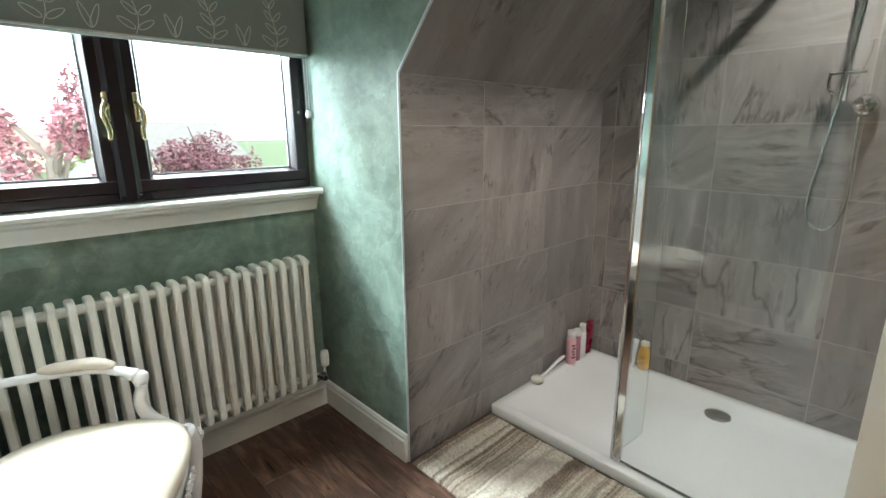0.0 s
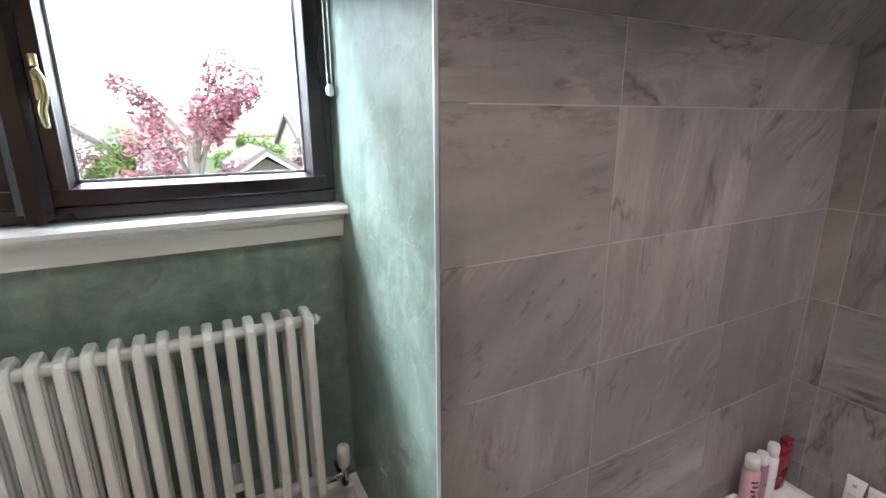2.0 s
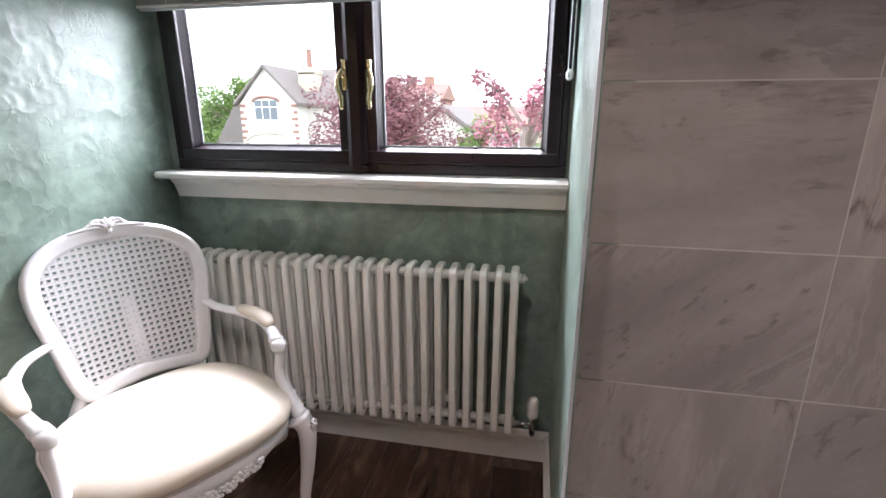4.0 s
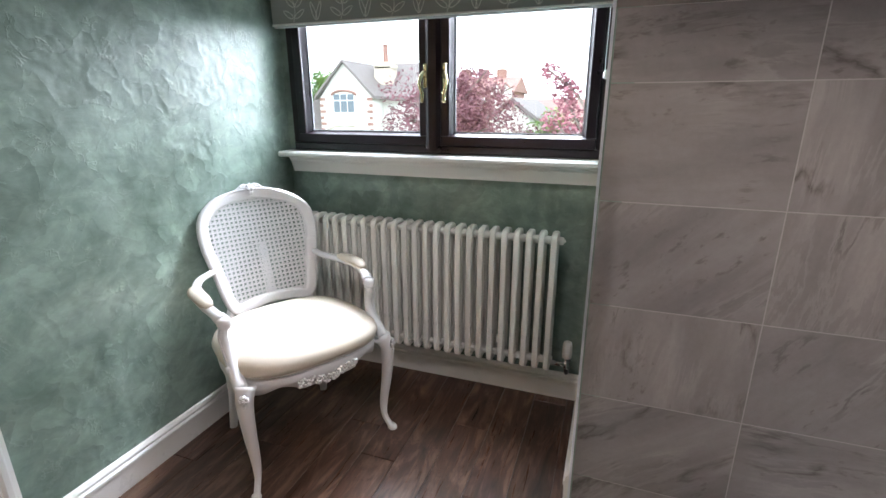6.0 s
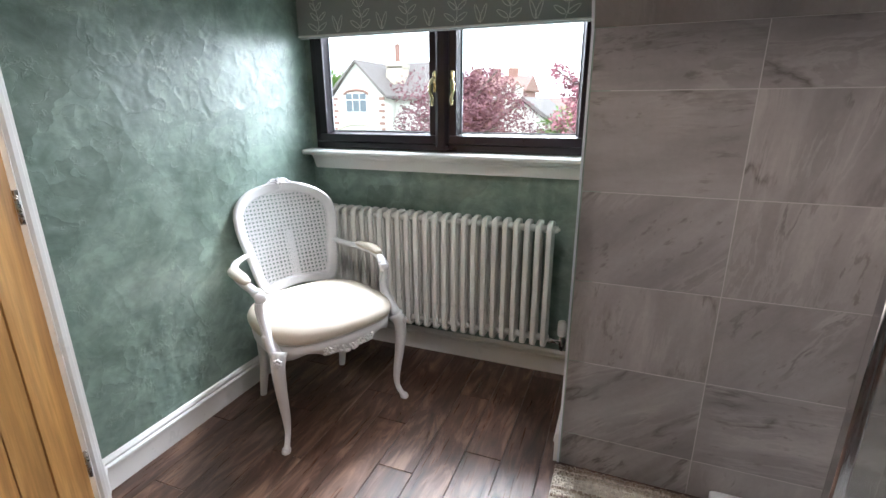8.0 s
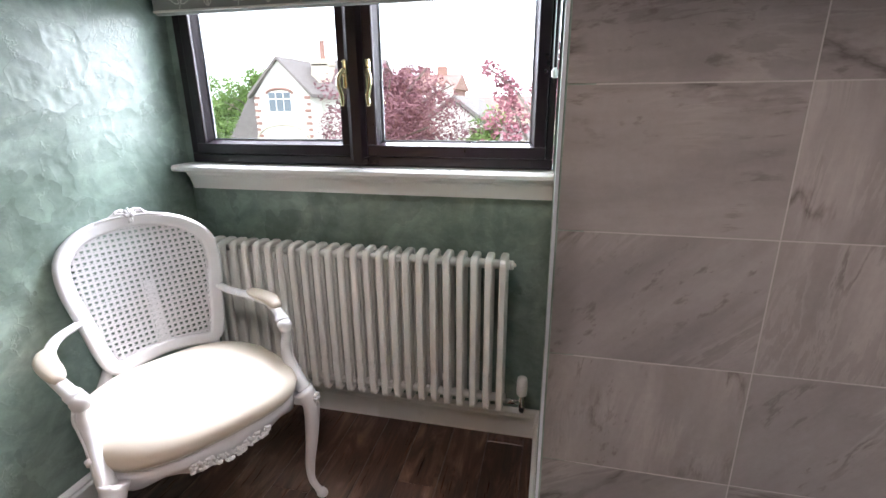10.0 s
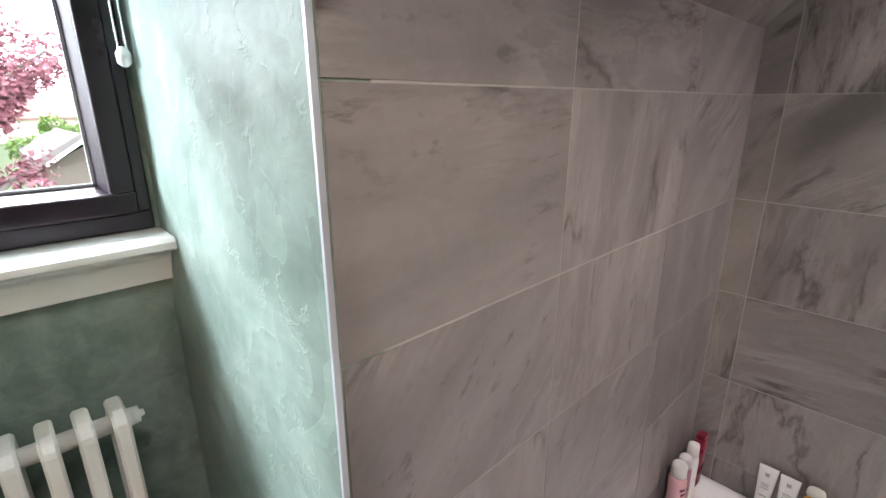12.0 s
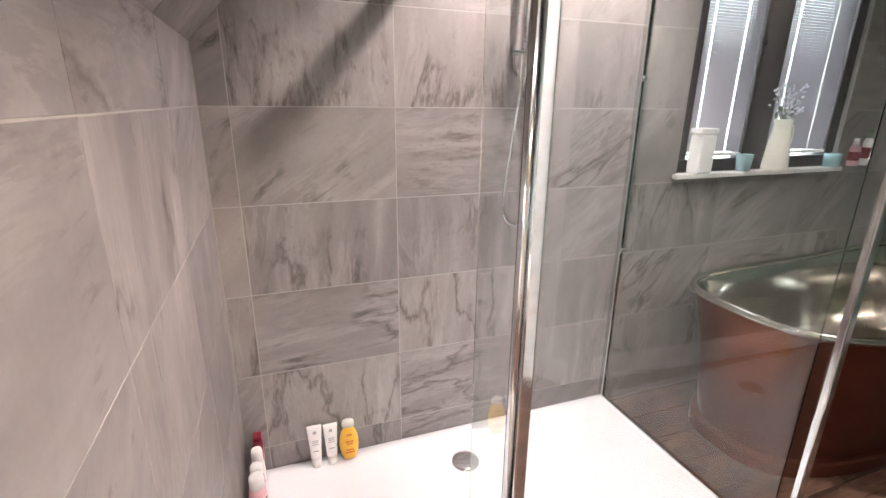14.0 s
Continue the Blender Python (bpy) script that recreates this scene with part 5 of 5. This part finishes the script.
# the white gabled house
HD = 30.0
house = thing("white_house", pose(0, 0, 0), "white rendered gabled house with brown tiled roof and quoined edges", "house")
gl, gr, gt = way(-0.67, 0, HD).x, way(-0.529, 0, HD).x, way(-0.604, 0.098, HD)
hy = HD + 0.5
hb = bmesh.new()
prism(hb, [(gl, GZ), (gr, GZ), (gr, 1.31 + 0.02 * HD), (gt.x, gt.z), (gl, 1.31 + 0.02 * HD)], hy, hy + 9, lambda u, v, w: (u, w, v))
box(hb, gr, gr + 3.4, hy + 1.6, hy + 8, GZ, 1.31 + 0.02 * HD)
part("wall", hb, M_render, house)
rf = bmesh.new()
roof(rf, gl, gr, hy, hy + 9, 1.31 + 0.02 * HD, gt.z, "y", 0.3)
prism(rf, [(gl - 0.06, 1.31 + 0.03 * HD), (gl - 0.35, 1.31 + 0.03 * HD), (gl - 2.9, 1.31 - 0.1 * HD), (gl - 0.06, 1.31 - 0.1 * HD)], hy + 0.2, hy + 8, lambda u, v, w: (u, w, v))
for k in range(14):
    zc = 1.31 + (0.02 - 0.0088 * k) * HD
    box(rf, gl - 0.5 - 0.198 * k, gl - 0.06, hy + 0.14, hy + 0.21, zc - 0.05, zc)
roof(rf, gr - 1, gr + 3.6, hy + 1.4, hy + 8, 1.31 + 0.018 * HD, 1.31 + 0.1 * HD, "x", 0.25)
part("roof", rf, M_slate, house)
house_window(house, way(-0.604, 0, HD).x, hy, 1.31 + 0.008 * HD, 1.75, 1.35)
arc = bmesh.new()
cx = way(-0.604, 0, HD).x
tube(arc, [(cx + 1.02 * math.cos(a), hy - 0.04, 1.31 + 0.03 * HD - 0.22 + 0.42 * math.sin(a)) for a in (math.pi * (0.08 + 0.84 * k / 12) for k in range(13))], 0.1, 6)
part("window_arch", arc, M_brick, house)
arc = bmesh.new()
tube(arc, [(cx + 2.0 * math.cos(a), hy - 0.03, 1.31 - 0.075 * HD + 1.0 * math.sin(a)) for a in (math.pi * k / 16 for k in range(17))], 0.07, 6)
part("bay_arch", arc, M_stone, house)
house_window(house, cx, hy, 1.31 - 0.115 * HD, 3.4, 1.1, 5)
q = bmesh.new()
for i in range(12):
    for xx, s_ in ((gl, 1), (gr, -1)):
        ww = 0.45 if i % 2 else 0.28
        box(q, min(xx, xx + s_ * ww), max(xx, xx + s_ * ww), hy - 0.04, hy, GZ + 0.42 * i, GZ + 0.42 * i + 0.2)
tagged(part("quoins", q, M_brick, house), kind="stuff")
ch = way(-0.492, 0, 33)
st = bmesh.new()
box(st, ch.x - 0.55, ch.x + 0.55, 33, 34, 1.31, 1.31 + 0.095 * 33)
prism(st, [(-0.95, 0), (0.95, 0), (0.6, 2.2), (-0.6, 2.2)], 32.9, 34, lambda u, v, w: (ch.x + u, w, 1.9 + v))
box(st, ch.x - 0.68, ch.x + 0.68, 32.9, 34.1, 4.0, 4.25)
stack = part("chimney", st, M_stone, house)
part("chimney_pot", lathe(bmesh.new(), [(0.24, 0), (0.2, 0.1), (0.17, 1.2), (0.22, 1.3), (0, 1.3)], 12, Matrix.Translation((ch.x, 33.5, 4.35))), M_brick, stack)
part("downpipe", box(bmesh.new(), gr - 0.75, gr - 0.65, hy - 0.1, hy, GZ, 2), M_wplas, house)

# the red brick terrace further off
terrace = thing("brick_terrace", pose(0, 0, 0), "long red brick terrace with red tiled roof, gables and chimneys", "building")
TD = 60.0
a, b = way(-0.47, 0, TD).x, way(-0.205, 0, TD).x
part("wall", box(bmesh.new(), a, b, TD, TD + 9, GZ, 1.31 + 0.03 * TD), M_brick, terrace)
rf = bmesh.new()
roof(rf, a, b, TD, TD + 9, 1.31 + 0.03 * TD, 1.31 + 0.06 * TD, "x", 0.4)
for kx in (-0.235, -0.215):
    g_ = way(kx, 0, TD).x
    roof(rf, g_ - 0.5, g_ + 0.5, TD - 0.6, TD + 4, 1.31 + 0.035 * TD, 1.31 + 0.045 * TD, "y", 0.1)
part("roof", rf, M_redroof, terrace)
for kx in (-0.235, -0.215):
    g_ = way(kx, 0, TD).x
    part("gable", prism(bmesh.new(), [(g_ - 0.7, 1.0), (g_ + 0.7, 1.0), (g_ + 0.7, 1.31 + 0.035 * TD), (g_, 1.31 + 0.044 * TD), (g_ - 0.7, 1.31 + 0.035 * TD)], TD - 0.55, TD, lambda u, v, w: (u, w, v)), M_render, terrace)
part("gable", prism(bmesh.new(), [(TD - 0.3, 1.31 + 0.03 * TD), (TD + 9.3, 1.31 + 0.03 * TD), (TD + 4.5, 1.31 + 0.0595 * TD)], b - 0.1, b + 0.38, lambda u, v, w: (w, u, v)), M_brick, terrace)
for kx in (-0.38, -0.305, -0.265, -0.228):
    c = way(kx, 0, TD + 4)
    part("chimney", box(bmesh.new(), c.x - 0.6, c.x + 0.6, TD + 4, TD + 5, 3, 1.31 + 0.079 * TD, 0.05), M_brick, terrace)
for i in range(9):
    part("window", box(bmesh.new(), a + 2 + i * 1.6, a + 3 + i * 1.6, TD - 0.05, TD, 0.9, 2.4), M_wplas, terrace)


def low_house(name, label, d, kx0, kx1, kz_eave, kz_ridge, wallm, roofm, along="x", deep=6):
    h = thing(name, pose(0, 0, 0), label, "house")
    x0, x1 = way(kx0, 0, d).x, way(kx1, 0, d).x
    part("wall", box(bmesh.new(), x0, x1, d, d + deep, GZ, 1.31 + kz_eave * d), wallm, h)
    rf_ = bmesh.new()
    roof(rf_, x0, x1, d, d + deep, 1.31 + kz_eave * d, 1.31 + kz_ridge * d, along, 0.2)
    part("roof", rf_, roofm, h)
    if along == "x":
        for xg in (x0, x1 - 0.2):
            part("gable", prism(bmesh.new(), [(d, 1.31 + kz_eave * d), (d + deep, 1.31 + kz_eave * d), (d + deep / 2, 1.31 + kz_ridge * d - 0.08)], xg, xg + 0.2, lambda u, v, w: (w, u, v)), wallm, h)
    if along == "y":
        xm = (x0 + x1) / 2
        part("gable", prism(bmesh.new(), [(x0, 1.31 + kz_eave * d), (x1, 1.31 + kz_eave * d), (xm, 1.31 + kz_ridge * d - 0.1)], d + 0.02, d + 0.3, lambda u, v, w: (u, w, v)), wallm, h)
    part("window", box(bmesh.new(), (x0 + x1) / 2 - 0.5, (x0 + x1) / 2 + 0.5, d - 0.05, d, 1.31 + kz_eave * d - 1.5, 1.31 + kz_eave * d - 0.5), M_wplas, h)
    return h


low_house("far_row", "row of low houses with red tiled roofs far off", 75, -0.26, 0.30, -0.02, 0.014, M_stone, M_redroof, deep=14)
low_house("far_row", "red roofed houses beyond the gardens", 90, -0.95, -0.66, -0.02, 0.01, M_stone, M_redroof, deep=14)
low_house("white_cottage", "white cottage with grey slate roof", 24, -0.27, -0.128, -0.045, 0.01, M_render, M_slate, "y", 8)
low_house("garden_building", "small flat white garden building", 19, -0.14, -0.09, -0.082, -0.068, M_render, M_slate, "x", 3)
low_house("cream_house", "cream house with grey slate roof and chimney", 22, 0.19, 0.34, -0.045, 0.02, M_stone, M_slate, "x", 7)
low_house("shed", "low grey tiled garden outbuilding", 17, -0.09, -0.02, -0.08, -0.052, M_brick, M_slate, "x", 3)
big_shed = low_house("shed", "dark timber clad garden shed with white verge boards", 14, 0.055, 0.155, -0.088, -0.055, M_bark, M_slate, "y", 4)
sx0, sx1, sze, szr = way(0.055, 0, 14).x, way(0.155, 0, 14).x, 1.31 - 0.088 * 14, 1.31 - 0.055 * 14
for xa, xb in ((sx0, (sx0 + sx1) / 2), (sx1, (sx0 + sx1) / 2)):
    part("verge_board", prism(bmesh.new(), [(xa, sze), (xb, szr), (xb, szr + 0.09), (xa, sze + 0.09)], 13.7, 13.75, lambda u, v, w: (u, w, v)), M_wplas, big_shed)


def tree(name, label, x, y, h, r, leafm, n, seed, leaf=0.11, sparse=False, zc=None, squash=1.0):
    rg = random.Random(seed)
    t_ = thing(name, pose(x, y, GZ), label, "tree")
    zc = h - r * squash if zc is None else zc
    bm = bmesh.new()
    tube(bm, curve([(0, 0, 0), (0.05 * r, 0, zc * 0.4), (-0.03 * r, 0.02, zc), (0.03, 0, h * (0.74 if sparse else 0.93))], 12), [0.16 * (1 - i / 13) ** 0.8 * r / 1.8 + 0.015 for i in range(13)], 8)
    tips = []
    for i in range(16):
        a, e = rg.uniform(0, 6.283), rg.uniform(0.25, 1.25)
        z0 = zc * rg.uniform(0.55, 1.1)
        ln = r * rg.uniform(0.7, 1.02)
        end = Vector((math.cos(a) * math.cos(e) * ln, math.sin(a) * math.cos(e) * ln, z0 + math.sin(e) * ln))
        mid = Vector((end.x * 0.45, end.y * 0.45, z0 + (end.z - z0) * 0.6))
        tube(bm, curve([(0, 0, z0), mid, end], 7), [0.045 * (1 - k / 8.5) * r / 1.8 + 0.006 for k in range(8)], 5)
        tips += [end, mid.lerp(end, 0.5), mid, mid.lerp(end, 0.25), mid.lerp(end, 0.75)]
    part("trunk", bm, M_bark, t_)
    verts_, faces_ = [], []
    blobs = [(p, r * rg.uniform(0.07, 0.16)) for p in tips] if sparse else \
        [(Vector((rg.gauss(0, 0.42) * r, rg.gauss(0, 0.42) * r, zc + rg.gauss(0.05, 0.4) * r * squash)), r * rg.uniform(0.2, 0.38)) for _ in range(34)]
    for i in range(n):
        c, rb_ = rg.choice(blobs)
        v = Vector((rg.gauss(0, 1), rg.gauss(0, 1), rg.gauss(0, 1))).normalized() * rb_ * rg.uniform(0.35, 1.1) ** 0.5
        p = c + v
        d = Vector((p.x / r, p.y / r, (p.z - zc) / (r * squash)))
        if not sparse and d.length > 1.08:
            p -= Vector((d.x * r, d.y * r, d.z * r * squash)) * 0.35
        u = Vector((rg.gauss(0, 1), rg.gauss(0, 1), rg.gauss(0, 0.6))).normalized() * leaf * rg.uniform(0.6, 1.2)
        w = u.cross(Vector((rg.gauss(0, 1), rg.gauss(0, 1), rg.gauss(0, 1)))).normalized() * u.length * 0.45
        k = len(verts_)
        verts_ += [tuple(p - u), tuple(p + w), tuple(p + u), tuple(p - w)]
        faces_.append((k, k + 1, k + 2, k + 3))
    me_ = bpy.data.meshes.new("crown")
    me_.from_pydata(verts_, [], faces_)
    me_.materials.append(leafm)
    tagged(part("crown", me_, None, t_), kind="stuff")


tree("copper_beech", "dense purple-red copper beech with a broad crown", -5.05, 17.5, 5.7, 3.45, M_copperleaf, 33000, 4, 0.075, zc=2.8, squash=0.8)
tree("red_tree", "thin young tree with red leaves and bare upper twigs", 0.75, 9.3, 5.3, 1.7, M_redleaf, 7000, 11, 0.05, True, zc=3.6)
tree("red_tree", "red-leaved bush in the garden below", 0.2, 9.6, 3.6, 0.9, M_redleaf, 5000, 17, 0.045, zc=2.6)
tree("green_tree", "bright green garden tree", -1.2, 19.0, 3.9, 1.3, M_greenleaf, 6000, 5, 0.08, zc=2.8)
tree("green_tree", "bright green garden tree behind the red one", 2.6, 18.5, 3.9, 1.3, M_greenleaf, 6000, 25, 0.08, zc=2.8)
tree("green_tree", "low green shrub in the garden", -2.3, 13.0, 2.9, 0.9, M_greenleaf, 3500, 6, 0.05, zc=2.1)
tree("green_tree", "large green tree beside the white house", -27.0, 42, 6.3, 4.2, M_greenleaf, 9000, 7, 0.2, zc=3.2)
tree("green_tree", "large green tree beyond the roofs", -33.5, 44, 5.6, 4.0, M_greenleaf, 9000, 8, 0.2, zc=3.0)
tree("copper_beech", "red-leaved tree far along the gardens", 6.4, 21, 4.6, 2.2, M_copperleaf, 9000, 31, 0.09, zc=2.4)

# ---- tiles on the shower walls ----
TILE_MESH = {}


def tile_mesh(w, h):
    key = (round(w, 3), round(h, 3))
    if key not in TILE_MESH:
        me_ = bpy.data.meshes.new("tile")
        c = 0.0005
        v = [(0, 0, 0), (w, 0, 0), (w, 0, h), (0, 0, h), (0, -0.0073, 0), (w, -0.0073, 0), (w, -0.0073, h), (0, -0.0073, h),
             (c, -0.0078, c), (w - c, -0.0078, c), (w - c, -0.0078, h - c), (c, -0.0078, h - c)]
        f = [(0, 1, 5, 4), (1, 2, 6, 5), (2, 3, 7, 6), (3, 0, 4, 7), (4, 5, 9, 8), (5, 6, 10, 9), (6, 7, 11, 10), (7, 4, 8, 11), (8, 9, 10, 11)]
        me_.from_pydata(v, [], f)
        me_.materials.append(M_tile)
        TILE_MESH[key] = me_
    return TILE_MESH[key]


G = 0.0014
knee_wall = bpy.data.objects["wall_knee"]
ZR = [0.0, 0.14, 0.44, 0.74, 1.04, 1.34, 1.64, 1.94, 2.24, TOP]
for r, (z0, z1) in enumerate(zip(ZR[:6], ZR[1:6] + [KNEE])):
    xs = [1.063, 1.495, 1.955 if r == 3 else 1.995, 2.45]
    for xa, xb in zip(xs, xs[1:]):
        o = new("tile", tile_mesh(xb - xa - 2 * G, z1 - z0 - 2 * G))
        o.matrix_basis = pose(xa + G, 1.3578, z0 + G)
        o.parent = knee_wall
east = bpy.data.objects["wall_east"]
for r, (z0, z1) in enumerate(zip(ZR, ZR[1:])):
    ys = [1.349, 1.268, 0.769, 0.269, -0.231, -0.731, -1.231, -1.731, -2.231, -2.4]
    for ya, yb in zip(ys, ys[1:]):
        spans = [(ya, yb)]
        if z1 > 1.08 and z0 < 2.04:
            spans = [(min(ya, ya), max(yb, -0.459))] if ya > -0.459 else []
            if yb < -1.461:
                spans.append((min(ya, -1.461), yb))
            if ya > -0.459 and yb > -0.459:
                spans = [(ya, yb)]
        for p, q_ in spans:
            if p - q_ > 0.02:
                zt = z1
                o = new("tile", tile_mesh(p - q_ - 2 * G, zt - z0 - 2 * G))
                o.matrix_basis = pose(2.4578, p - G, z0 + G, 0, 0, -90)
                o.parent = east
for ya, yb in ((-0.462, -0.731), (-0.731, -1.231), (-1.231, -1.459)):
    o = new("tile", tile_mesh(ya - yb - 2 * G, 0.026))
    o.matrix_basis = pose(2.4578, ya - G, 1.0415, 0, 0, -90)
    o.parent = east

# ---- floor planks, running away from the window ----
PW, PL = 0.1445, 0.9
PLANK = {}


def plank_mesh(l):
    key = round(l, 2)
    if key not in PLANK:
        me_ = bpy.data.meshes.new("plank")
        w, c = PW - 0.0022, 0.0016
        v = [(0, 0, -0.008), (w, 0, -0.008), (w, l, -0.008), (0, l, -0.008), (0, 0, -0.0015), (w, 0, -0.0015), (w, l, -0.0015), (0, l, -0.0015),
             (c, c, 0), (w - c, c, 0), (w - c, l - c, 0), (c, l - c, 0)]
        f = [(0, 1, 5, 4), (1, 2, 6, 5), (2, 3, 7, 6), (3, 0, 4, 7), (4, 5, 9, 8), (5, 6, 10, 9), (6, 7, 11, 10), (7, 4, 8, 11), (8, 9, 10, 11)]
        me_.from_pydata(v, [], f)
        me_.materials.append(M_plank)
        PLANK[key] = me_
    return PLANK[key]


ENDS = [1.10, 1.64, 1.28, 1.02, 1.52, 1.35]
for i in range(-13, 15):
    x = 0.5655 + (i - 1) * PW
    y = ENDS[i % 6] - 5 * PL
    while y < 2.0:
        a, b = max(y, -2.4 if x > 0.4 else -1.42), min(y + PL, 1.998)
        if b - a > 0.04 and not (x < -0.62 and b > 0.75):
            o = new("plank", plank_mesh(b - a - 0.002))
            o.matrix_basis = pose(x, a, 0)
            o.parent = floor
        y += PL
